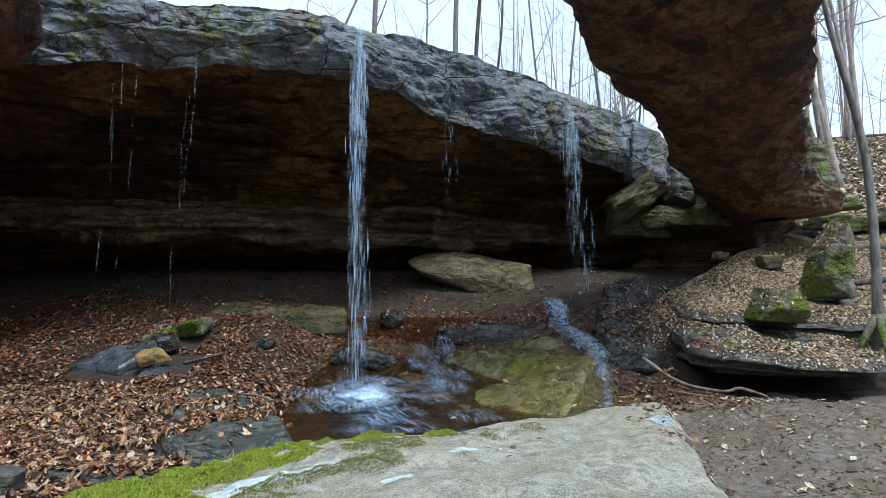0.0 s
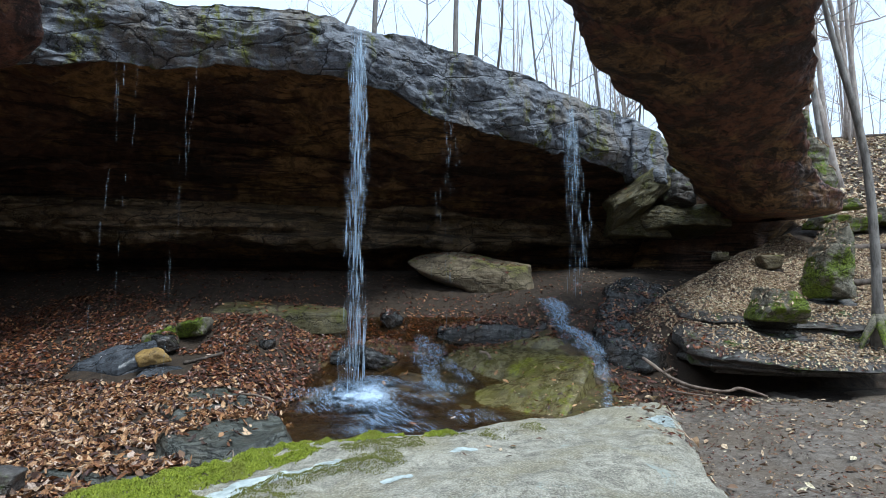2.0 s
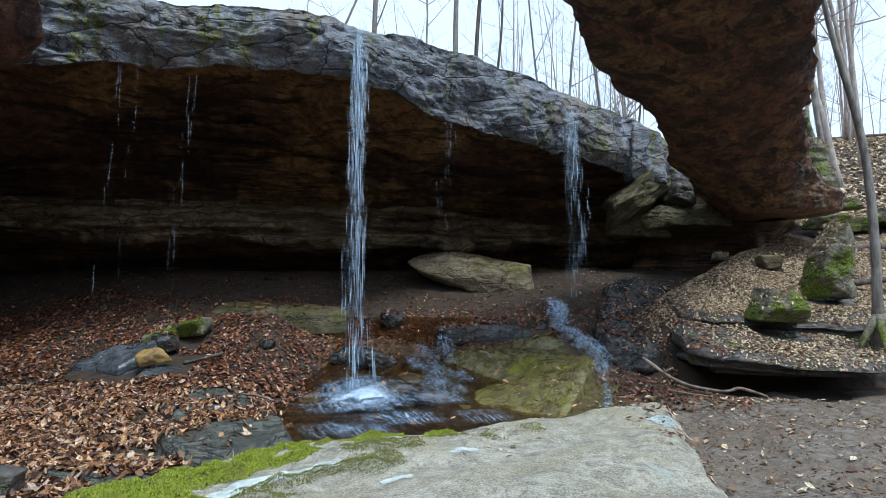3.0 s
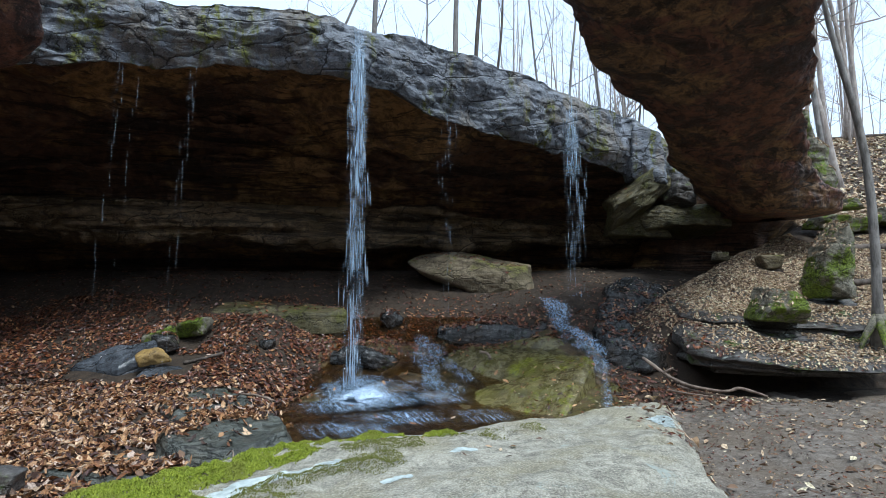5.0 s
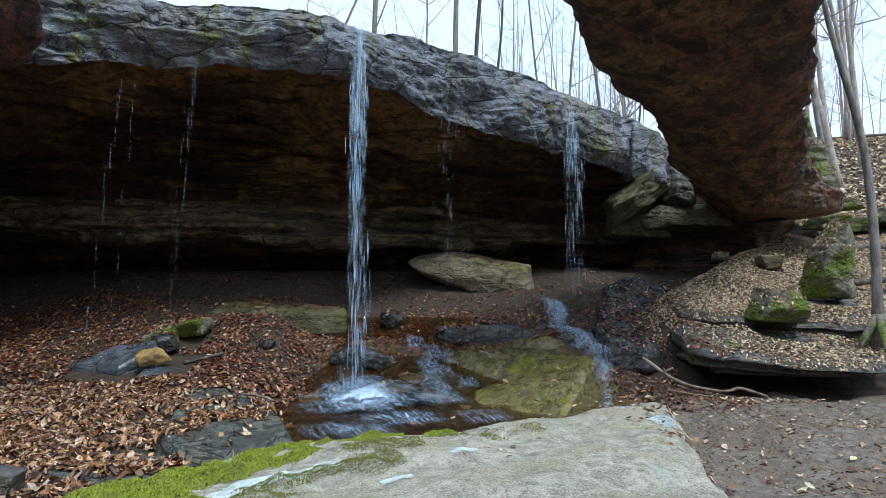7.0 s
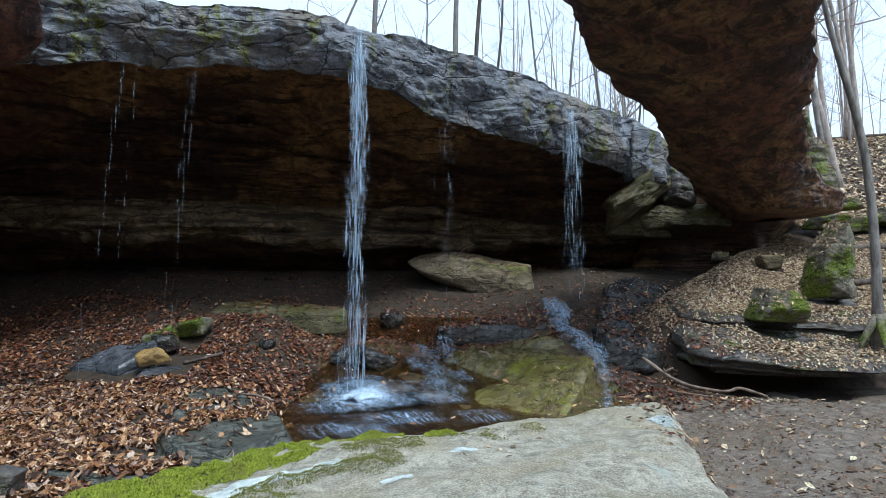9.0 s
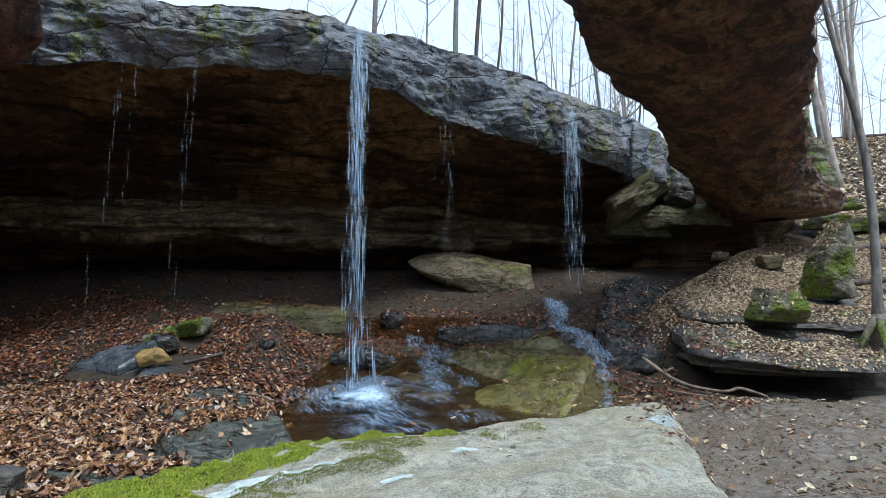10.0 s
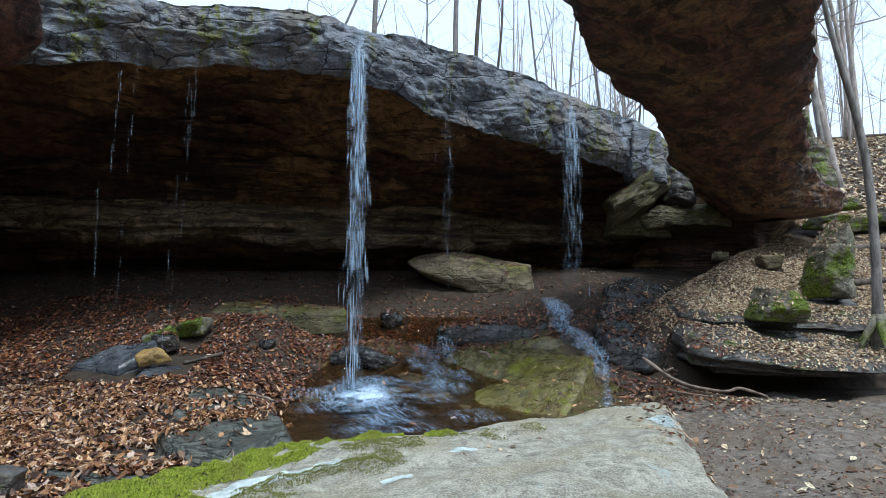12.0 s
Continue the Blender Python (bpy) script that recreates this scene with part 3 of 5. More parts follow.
def build_plateau():
    us = np.concatenate([np.linspace(-30, -8, 20)[:-1], np.linspace(-8, 7.13, 120)])
    ss = np.concatenate([np.linspace(0.35, 4, 24), np.linspace(4, 60, 30)[1:]])
    ly, lt, _, _ = lip(us)
    u, s = np.meshgrid(us, ss, indexing="ij")
    z = lt[:, None] + 0.03 + 0.004 * s + 0.05 * fbm(u * 0.8, s * 0.8, 4.4, 3) - 0.12 * (1 - smooth(s, 0.35, 0.9))
    p = np.stack([u - 0.3 * s * 0.3, ly[:, None] + s, z], 2)
    ob = new("ground_upper", mesh_of("ground_upper", p.reshape(-1, 3), grid_faces(*u.shape, flip=True), SOIL))
    return tagged(ob, "leaf-strewn woodland floor above the cliff ledge", "ground", kind="structure")


ledge, alcove, plateau = build_ledge(), build_alcove(), build_plateau()


# ---- rocks ----
def loft_mass(name, slices, depth, material, label, rough=0.25, nz=240, na=260):
    """A large rock through level slices (z, y, x, half width)."""
    s = np.array(slices)
    zs = np.linspace(s[0, 0], s[-1, 0], nz)
    cy, cx, rx = (np.interp(zs, s[:, 0], s[:, k]) for k in (1, 2, 3))
    a = np.linspace(0, 2 * math.pi, na, endpoint=False)
    ca, sa = np.cos(a), np.sin(a)
    ex = np.sign(ca) * np.abs(ca) ** 0.95
    ey = np.sign(sa) * np.abs(sa) ** 0.95
    cap = np.ones(nz)
    cap[:5] = np.linspace(0.02, 1, 5) ** 0.5
    cap[-4:] = np.linspace(1, 0.05, 4)
    p = np.zeros((nz, na, 3))
    p[..., 0] = cx[:, None] + (rx * cap)[:, None] * ex
    p[..., 1] = cy[:, None] + depth * cap[:, None] * ey + 0.1 * depth
    p[..., 2] = zs[:, None]
    out = np.stack([ex, ey, 0 * ex], 1)[None]
    push = rough * 0.5 * fbm(p[..., 0] * 0.8, p[..., 1] * 0.8, p[..., 2] * 1.2, 6, 0.6) + strata_push(p, 0.04) + rough * (1.1 * facets(p[..., 0] + 0.3 * p[..., 2], p[..., 2] * 1.2, 0.8, 19) + 0.6 * facets(p[..., 0], p[..., 2] * 1.3 + p[..., 1], 0.33, 21)) + 0.02 * fbm(p[..., 0] * 7, p[..., 1] * 7, p[..., 2] * 8, 4, 0.65)
    p = p + out * push[..., None]
    ob = new(name, mesh_of(name, p.reshape(-1, 3), grid_faces(nz, na, True), material))
    return tagged(ob, label, "rock formation")


bridge = loft_mass("overhanging_rock", [
    (2.94, 11.7, 6.62, 0.69), (3.04, 11.6, 6.65, 0.91), (3.3, 11.4, 6.43, 1.1), (3.45, 11.2, 6.04, 1.0), (3.74, 10.8, 5.6, 1.11), (4.02, 10.3, 5.25, 1.15), (4.17, 9.9, 5.01, 1.15), (4.35, 9.3, 4.69, 1.13),
    (4.41, 9.1, 4.64, 1.22), (4.57, 8.7, 4.32, 1.35), (4.72, 8.4, 4.04, 1.46), (4.78, 8.0, 3.74, 1.47), (4.88, 7.6, 3.47, 1.46), (5.07, 7.1, 3.25, 1.61), (5.63, 6.6, 2.98, 2.02), (6.59, 6.0, 2.83, 2.16)],
    1.0, BRIDGE, "dark iron-brown rock mass overhanging the gorge", 0.2)
tagged(bridge, kind="structure")
tagged(loft_mass("side_block", [(3.42, 12.4, 7.8, 0.3), (3.6, 12.4, 7.8, 0.38), (4.1, 12.4, 7.8, 0.38), (4.5, 12.4, 7.75, 0.34), (4.62, 12.4, 7.65, 0.26), (5.0, 12.4, 7.5, 0.12), (5.3, 12.4, 7.5, 0.1)],
                 0.45, MOSSY, "pale sandstone block with mossy edges", 0.1, 90, 110), kind="structure")


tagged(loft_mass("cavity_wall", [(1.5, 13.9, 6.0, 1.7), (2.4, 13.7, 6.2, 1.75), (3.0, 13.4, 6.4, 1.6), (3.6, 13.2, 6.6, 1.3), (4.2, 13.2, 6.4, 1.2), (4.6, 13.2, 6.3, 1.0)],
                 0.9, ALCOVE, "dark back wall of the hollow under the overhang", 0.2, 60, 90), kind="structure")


tagged(loft_mass("overhang_rock", [(-0.3, 5.8, -10.4, 1.5), (2.0, 5.8, -9.4, 2.0), (3.5, 5.8, -7.7, 2.6), (3.76, 5.75, -7.3, 2.95), (4.0, 5.6, -7.3, 3.3), (4.3, 5.3, -7.3, 3.42), (4.7, 5.1, -7.3, 3.4), (5.0, 5.0, -7.6, 3.0)],
                 0.55, BRIDGE, "dark rock overhang at the gorge side", 0.2, 90, 140), kind="structure")


def boulder(name, size, material, label, seed, cuts=9, flat=0.86, detail=5, rough=0.03, category="boulder", group="", faces=()):
    """A weathered block: a rounded solid cut by planes, with worn edges. faces: (normal x, y, z, distance) in place of chance ones."""
    rng = random.Random(seed)
    bm = bmesh.new()
    bmesh.ops.create_icosphere(bm, subdivisions=detail, radius=1)
    v = np.array([q.co[:] for q in bm.verts])
    planes = [(1, 0, 0), (-1, 0, 0), (0, 1, 0), (0, -1, 0), (0, 0, 1), (0, 0, -1)]
    planes = [np.array(q) + np.array([rng.uniform(-0.28, 0.28) for _ in range(3)]) for q in planes]
    planes += [np.array([rng.uniform(-1, 1), rng.uniform(-1, 1), rng.uniform(-0.4, 1)]) for _ in range(cuts)]
    if faces:
        planes = [np.array(q[:3], float) for q in faces]
    acc = np.zeros(len(v))
    for i, q in enumerate(planes):
        q = q / np.linalg.norm(q)
        d = faces[i][3] if faces else (flat if i < 6 else rng.uniform(0.92, 1.12))
        acc += np.maximum(v @ q, 0.02 / 1.0) ** 24 / d ** 24
    r = acc ** (-1 / 24)
    p = v * r[:, None] * np.array(size) / 2
    o = seed * 3.7
    m = max(size)
    p += v * (rough * m * fbm(p[:, 0] * 3 / m + o, p[:, 1] * 3 / m, p[:, 2] * 5 / m, 6, 0.62) + 0.05 * m * facets(p[:, 0] + p[:, 1] * 0.6, p[:, 2] + p[:, 1] * 0.5, 0.3 * m, seed))[:, None]
    for q, c in zip(bm.verts, p):
        q.co = c
    me = bpy.data.meshes.new(name)
    bm.to_mesh(me)
    bm.free()
    me.materials.append(material)
    me.shade_smooth()
    return tagged(new(name, me), label, category, group)


def settle(ob, x, y, z, rx=0, ry=0, rz=0):
    ob.matrix_world = pose(x, y, z, rx, ry, rz)
    return ob


def slab(name, outline, top, low, material, label, rings=46, around=170, edge=0.05, rough=0.03, undercut=0.0, category="rock", freq=1.6, parent=None):
    """A flat rock with an uneven outline, a worn rim and layered sides. outline: (x, y) corners in order; top: height at (x, y)."""
    pts = np.array(outline, float)
    c = pts.mean(0)
    ang = np.arctan2(pts[:, 1] - c[1], pts[:, 0] - c[0])
    rad = np.hypot(*(pts - c).T)
    k = np.argsort(ang)
    ang, rad = ang[k], rad[k]
    a = np.linspace(-math.pi, math.pi, around, endpoint=False)
    # straight edges between the corners
    ii = np.searchsorted(ang, a) % len(ang)
    jj = (ii - 1) % len(ang)
    q0 = np.stack([np.cos(ang[jj]) * rad[jj], np.sin(ang[jj]) * rad[jj]], 1)
    q1 = np.stack([np.cos(ang[ii]) * rad[ii], np.sin(ang[ii]) * rad[ii]], 1)
    d = np.stack([np.cos(a), np.sin(a)], 1)
    e = q1 - q0
    r = (q0[:, 0] * e[:, 1] - q0[:, 1] * e[:, 0]) / (d[:, 0] * e[:, 1] - d[:, 1] * e[:, 0])
    r = (np.roll(r, 1) + r * 2 + np.roll(r, -1)) / 4
    r = r * (1 + 0.05 * fbm(np.cos(a) * 2.2 + c[0], np.sin(a) * 2.2 + c[1], 0.3, 4))
    side = 16
    p = np.zeros((rings + side, around, 3))
    for i in range(rings):
        s = (i / (rings - 1)) ** 0.8
        x, y = c[0] + d[:, 0] * r * s, c[1] + d[:, 1] * r * s
        p[i, :, 0], p[i, :, 1] = x, y
        p[i, :, 2] = top(x, y) - edge * smooth(s, 0.9, 1.0) ** 2 + rough * fbm(x * freq, y * freq, 0.9, 5, 0.5)
    rim = p[rings - 1].copy()
    for i in range(side):
        s = (i + 1) / side
        push = edge * 0.5 * math.sin(min(1, s * 3) * math.pi / 2) - undercut * smooth(s, 0.35, 0.7)
        z = rim[:, 2] + (low - rim[:, 2]) * s
        w = push + 0.5 * edge * fbm(rim[:, 0] * 3, rim[:, 1] * 3, z * 9, 4)
        p[rings + i, :, 0], p[rings + i, :, 1], p[rings + i, :, 2] = rim[:, 0] + d[:, 0] * w, rim[:, 1] + d[:, 1] * w, z
    ob = new(name, mesh_of(name, p.reshape(-1, 3), grid_faces(rings + side, around, True, True), material))
    ob.parent = parent
    return ob if parent else tagged(ob, label, category)


def front_top(x, y):
    return 0.75 + 0.03 * np.sin(x * 2.1 + 0.5) - 0.06 * smooth(-x, 0.5, 1.3)


front_rock = slab("flat_boulder", [(-1.42, 1.7), (-1.38, 2.05), (-1.3, 2.3), (-1.12, 2.5), (-0.92, 2.62), (-0.58, 2.74), (0.0, 2.74), (0.37, 2.84), (0.63, 3.08), (1.17, 3.5), (1.27, 3.4),
                                  (1.18, 3.0), (1.0, 2.24), (0.86, 1.7), (0.5, 1.1), (-0.9, 1.15)],
                  front_top, -0.1, SLAB, "large flat pale sandstone boulder with mossy rim", 130, 420, 0.05, 0.03, category="boulder", freq=3.2)
def stream_bed():
    x, y = np.meshgrid(np.arange(-2.7, 2.7, 0.03), np.arange(4.4, 10.0, 0.03), indexing="ij")
    w = y + 0.3 * x + 0.3 * vnoise(x * 1.4, y * 1.4, 1)
    z = ground_z(x, y, False) + 0.035 + 0.05 * np.tanh(2 * vnoise(w * 3.2, x * 0.8, 3)) * smooth(y, 6.5, 9) + 0.03 * fbm(x * 2.2, y * 2.2, 1, 5, 0.55)
    z = z - 0.5 * np.maximum(smooth(-x + 0.3 * vnoise(y * 1.5, 1, 3), 1.75, 2.7), smooth(x + 0.3 * vnoise(y * 1.5, 2, 3), 2.2, 2.7)) - 0.4 * smooth(y, 9.5, 10) - 0.5 * smooth(-y, -5.3, -4.7)
    ob = new("stream_bed", mesh_of("stream_bed", np.stack([x, y, z], 2).reshape(-1, 3), grid_faces(*x.shape, flip=True), BED))
    return tagged(ob, "brown stepped bedrock of the stream", "stream bed", kind="structure")


stream_bed()
slab("algae_slab", [(-0.25, 8.9), (0.4, 9.35), (1.72, 9.35), (1.98, 8.2), (1.9, 7.75), (1.45, 6.9), (1.12, 6.4), (0.85, 6.3), (-0.3, 7.0), (-0.6, 7.9)],
     lambda x, y: 0.40 - 0.25 * smooth(-y, -8.0, -6.3) + 0.10 * (y - 8) + 0.22 * smooth(y, 8.3, 9.3) + 0.26 * (x - 1.3) * (1 - 0.6 * smooth(y, 8.3, 9.3)) + 0.05 * np.tanh(3 * vnoise(y * 2.2 + x, x, 6)) - 0.04, -0.3, ALGAE, "wet olive-green algae-covered sloping rock slab", 90, 280, 0.04, 0.035, freq=2.2)
slab("stream_ledge", [(-0.1, 9.6), (0.35, 9.35), (1.2, 9.3), (1.62, 9.5), (1.75, 10.0), (0.9, 10.3), (0.2, 10.0)],
     lambda x, y: 0.88 + 0.1 * (y - 9.5) + 0.06 * x, 0.3, WET, "dark wet layered rock ledge beside the cascade", 60, 240, 0.05, 0.10, 0.14, freq=2.3)
shelf = tagged(new("rock_shelf"), "grey undercut rock shelf strewn with fallen leaves", "rock")
SHELF = [(3.15, 7.75), (3.5, 7.4), (4.1, 7.1), (4.9, 7.0), (5.5, 7.1), (5.9, 7.9), (6.2, 9.2), (4.5, 9.2), (3.55, 9.0), (3.25, 8.4)]
slab("rock_layer", SHELF, lambda x, y: 0.62 + (y - 7.2) * 0.27 - 0.03 * (x - 4), 0.52, LEDGE, "", 70, 320, 0.05, 0.05, 0.1, freq=2.2, parent=shelf)
slab("rock_layer", [(4.55 + (x - 4.55) * 0.95, 8.2 + (y - 8.2) * 0.93) for x, y in SHELF], lambda x, y: 0.56 + (y - 7.2) * 0.1, 0.40, LEDGE, "", 20, 260, 0.04, 0.03, 0.3, freq=2.8, parent=shelf)
upper = tagged(new("upper_shelf"), "mossy stepped rock shelf under leaf litter", "rock")
UPPER = [(3.45, 8.8), (4.0, 8.5), (5.0, 8.3), (6.0, 8.1), (6.6, 8.4), (6.8, 9.8), (5.0, 9.9), (3.6, 9.6)]
slab("rock_layer", UPPER, lambda x, y: 1.10 + (y - 8.5) * 0.36, 0.98, LEDGE, "", 50, 280, 0.06, 0.06, 0.1, freq=2.2, parent=upper)
slab("rock_layer", [(5.1 + (x - 5.1) * 0.98, 9 + (y - 9) * 0.96) for x, y in UPPER], lambda x, y: 1.0 + (y - 8.5) * 0.2, 0.75, LEDGE, "", 16, 260, 0.05, 0.03, 0.22, freq=2.8, parent=upper)
slab("dark_bank_rock", [(2.3, 8.5), (2.75, 8.1), (3.1, 8.35), (3.15, 9.1), (2.7, 9.3), (2.3, 9.1)],
     lambda x, y: 0.72 + (y - 8.4) * 0.34, 0.1, WET, "dark wet layered rock bank", 50, 220, 0.09, 0.16, 0.14, freq=2.1)
slab("dark_bank_rock", [(2.45, 9.15), (3.2, 8.95), (3.6, 9.5), (3.3, 10.1), (2.6, 10.0)],
     lambda x, y: 1.12 + (y - 9.4) * 0.34, 0.6, WET, "dark wet layered rock bank", 50, 220, 0.09, 0.16, 0.14, freq=2.1)
slab("dark_bank_rock", [(2.75, 10.0), (3.7, 9.8), (4.1, 10.4), (3.6, 11.0), (2.9, 10.8)],
     lambda x, y: 1.5 + (y - 10.3) * 0.3, 1.0, WET, "dark wet layered rock bank", 50, 220, 0.09, 0.14, 0.14, freq=2.1)
bedrock = tagged(new("bedrock"), "flat grey streamside bedrock partly under leaves", "rock")
slab("rock_layer", [(-3.2, 7.2), (-2.5, 7.25), (-2.2, 6.9), (-2.3, 6.3), (-2.75, 6.15), (-3.1, 6.5)],
     lambda x, y: 0.20 + (y - 6.0) * 0.07, -0.1, BEDROCK, "", 40, 170, 0.05, 0.035, freq=2.4, parent=bedrock)
slab("rock_layer", [(-2.55, 6.35), (-2.0, 6.75), (-1.6, 6.2), (-1.45, 5.7), (-1.7, 5.2), (-2.4, 5.25), (-2.7, 5.7)],
     lambda x, y: 0.14 + (y - 6.0) * 0.07, -0.15, BEDROCK, "", 46, 190, 0.07, 0.04, freq=2.4, parent=bedrock)
slab("rock_layer", [(-3.0, 5.0), (-2.2, 5.05), (-1.9, 4.7), (-2.3, 4.45), (-3.1, 4.6)],
     lambda x, y: 0.07 + (y - 4.8) * 0.1, -0.15, BEDROCK, "", 30, 120, 0.05, 0.03, freq=2.4, parent=bedrock)
slab("wet_slate", [(-5.05, 8.05), (-4.3, 7.95), (-3.95, 8.2), (-4.0, 8.42), (-4.5, 8.4)],
     lambda x, y: 0.50 + (y - 8.0) * 0.62 + 0.12 * (x + 4.4), 0.3, SLATE, "shiny wet slate slab", 40, 130, 0.02, 0.03, freq=3.0)
slab("flat_stone", [(-3.95, 7.72), (-3.5, 7.7), (-3.3, 7.85), (-3.5, 8.0), (-3.95, 7.95)],
     lambda x, y: 0.40 + (y - 7.8) * 0.3, 0.2, SLATE, "low wet stone with a film of water", 24, 90, 0.02, 0.02, category="stone")
slab("mossy_slab", [(-3.75, 9.62), (-2.85, 9.58), (-2.72, 9.85), (-3.1, 10.1), (-3.7, 10.0)],
     lambda x, y: 1.18 + (y - 9.6) * 0.28, 0.9, BANK, "flat olive mossy stone slab in the slope", 26, 120, 0.03, 0.03, freq=2.6)
slab("mossy_slab", [(-2.8, 9.66), (-1.95, 9.6), (-1.55, 9.8), (-2.1, 10.05), (-2.75, 10.0)],
     lambda x, y: 1.14 + (y - 9.6) * 0.28, 0.8, BANK, "flat olive mossy stone slab in the slope", 26, 120, 0.03, 0.03, freq=2.6)
for x, y, z, size, turn, k in [(-4.1, 8.75, 0.82, (0.5, 0.4, 0.34), 20, 81), (-3.75, 8.95, 0.93, (0.6, 0.45, 0.3), -15, 82), (-3.95, 8.5, 0.72, (0.34, 0.3, 0.3), 40, 83)]:
    settle(boulder("mossy_stone", size, MOSSY if k < 83 else WET, "dark green mossy stone among wet leaves", k, 6, detail=4, category="stone", group="mossy stones"), x, y, z, 8, -8, turn)
settle(boulder("fallen_boulder", (2.3, 1.3, 0.95), TAN, "tan sandstone boulder with lichen on the slope", 5, detail=6, rough=0.018, faces=(
    (-1, 0.1, -0.45, 0.86), (1, -0.1, 0.1, 0.98), (0.22, -0.25, 1, 0.62), (-0.5, -0.2, 0.9, 0.82), (0, -1, 0.25, 0.8), (0.3, -1, -0.3, 0.85), (0, 1, 0, 0.9), (-0.6, -0.3, -0.8, 0.86), (0.05, 0, -1, 0.95), (0.6, -0.75, 0.1, 0.86))), 0.60, 11.6, 1.88, 0, 5, -8)
settle(boulder("mossy_boulder", (0.58, 0.66, 0.52), MOSSY, "rounded grey boulder with green moss sides", 11, detail=6, faces=(
    (-1, -0.1, 0.3, 0.9), (1, -0.2, 0.15, 0.92), (0.05, -0.1, 1, 0.85), (0, -1, 0.3, 0.9), (0, -0.8, -0.6, 0.92), (0, 1, 0, 0.95), (0, 0, -1, 0.9), (-0.6, -0.6, 0.4, 0.95), (0.7, -0.5, 0.6, 0.98))), 4.64, 8.2, 1.27, 0, 4, 0)
settle(boulder("upright_boulder", (0.62, 0.62, 1.28), MOSSY, "upright pointed boulder covered in green moss", 14, detail=6, faces=(
    (-1, -0.1, 0.12, 0.84), (1, -0.15, 0.1, 0.85), (-0.75, -0.1, 0.8, 0.72), (0.35, 0, 1, 0.93), (-0.3, -1, 0.05, 0.72), (0.6, -0.85, 0.3, 0.74), (0, 1, 0, 0.9), (-0.4, -0.4, -0.9, 0.85), (0.1, 0, -1, 0.85))), 5.92, 8.95, 1.88, 0, 10, 0)
# BANK's dark tone on the low and slanting blocks stands in for overhang shade.
for name, size, mat_, label, k, at in [
        ("lichen_block", (0.85, 0.9, 1.25), CAPROCK, "pale lichen-covered block at the ledge end", 61, (4.22, 12.3, 4.28, 0, 0, 0)),
        ("slanting_block", (1.7, 0.9, 0.7), BANK, "olive sandstone block slanting down from the ledge end, overhang shade in its colour", 62, (4.1, 12.35, 3.55, 0, -32, 0)),
        ("grey_block", (0.58, 0.6, 0.72), LEDGE, "grey angular block wedged under the overhang", 63, (4.9, 12.2, 3.62, 0, 6, 10)),
        ("low_block", (2.1, 1.0, 0.62), BANK, "flat brown sandstone block at the alcove end, overhang shade in its colour", 64, (5.05, 12.4, 3.05, 0, 5, 0)),
        ("low_block", (1.3, 0.9, 0.5), BANK, "flat brown sandstone block at the alcove end, overhang shade in its colour", 65, (4.1, 12.7, 2.9, 0, -3, 0))]:
    tagged(settle(boulder(name, size, mat_, label, k, 6, detail=6, category="rock formation"), *at), kind="structure")
for k, (x, y, z, w, h) in enumerate([(8.05, 12.3, 2.95, 0.7, 0.35), (8.75, 12.6, 2.95, 0.95, 0.45), (9.6, 12.6, 3.1, 0.9, 0.4), (8.35, 12.2, 3.3, 0.35, 0.25)]):
    settle(boulder("mossy_rock", (w, 0.7, h), MOSSY, "low mossy rock in the leafy hillside", 66 + k, 6, detail=5, category="rock", group="hillside rocks"), x, y, z, 0, 3 * k - 4, 10 * k)
settle(boulder("stone", (0.3, 0.26, 0.2), TAN, "small grey stone on the leafy slope", 21, 5, detail=3, category="stone", group="slope stones"), 5.15, 11.0, 2.14)
settle(boulder("stone", (0.42, 0.34, 0.26), TAN, "grey stone on the leafy slope", 22, 5, detail=4, category="stone", group="slope stones"), 5.84, 10.6, 2.0)
settle(boulder("stone", (0.36, 0.26, 0.2), OCHRE, "ochre yellow angular stone", 23, 6, 0.95, detail=4, category="stone"), -3.88, 7.98, 0.60, 14, -12, 25)
settle(boulder("stone", (0.22, 0.18, 0.15), WET, "small dark wet stone among leaves", 24, 8, 1.0, detail=4, rough=0.06, category="stone"), -2.57, 8.8, 0.70, 15, 10, 40)
settle(boulder("stone", (0.32, 0.2, 0.26), WET, "dark angular stone on the slope", 25, 8, 1.0, detail=4, rough=0.06, category="stone"), -0.85, 9.9, 1.02, 20, 38, 30)
settle(boulder("stone", (0.75, 0.4, 0.28), WET, "wet black stone behind the waterfall", 26, 9, 1.0, detail=5, rough=0.06, category="stone"), -0.98, 8.95, 0.42, 16, 14, 20)
settle(boulder("stone", (0.45, 0.35, 0.25), WET, "wet black stone behind the waterfall", 27, 9, 1.0, detail=5, rough=0.06, category="stone"), -1.5, 9.1, 0.48, 10, -12, 50)


def dirt_path():
    x, y = np.meshgrid(np.arange(0.7, 7.6, 0.035), np.arange(0.5, 7.9, 0.035), indexing="ij")
    rag = 0.35 * fbm(x * 1.5, y * 1.5, 2.0, 4)
    z = ground_z(x, y) + 0.025 + 0.012 * fbm(x * 7, y * 7, 1.0, 4, 0.6) - 0.2 * smooth(-x + 0.12 * y + rag, -1.35, -0.85) - 0.2 * smooth(y + rag, 7.3, 7.8) - 0.2 * smooth(x, 7.2, 7.6)
    ob = new("dirt_path", mesh_of("dirt_path", np.stack([x, y, z], 2).reshape(-1, 3), grid_faces(*x.shape, flip=True), PATH))
    return tagged(ob, "packed grey-brown dirt path", "path", kind="structure")


dirt_path()

# ---- scattering on the surfaces ----
from mathutils.bvhtree import BVHTree


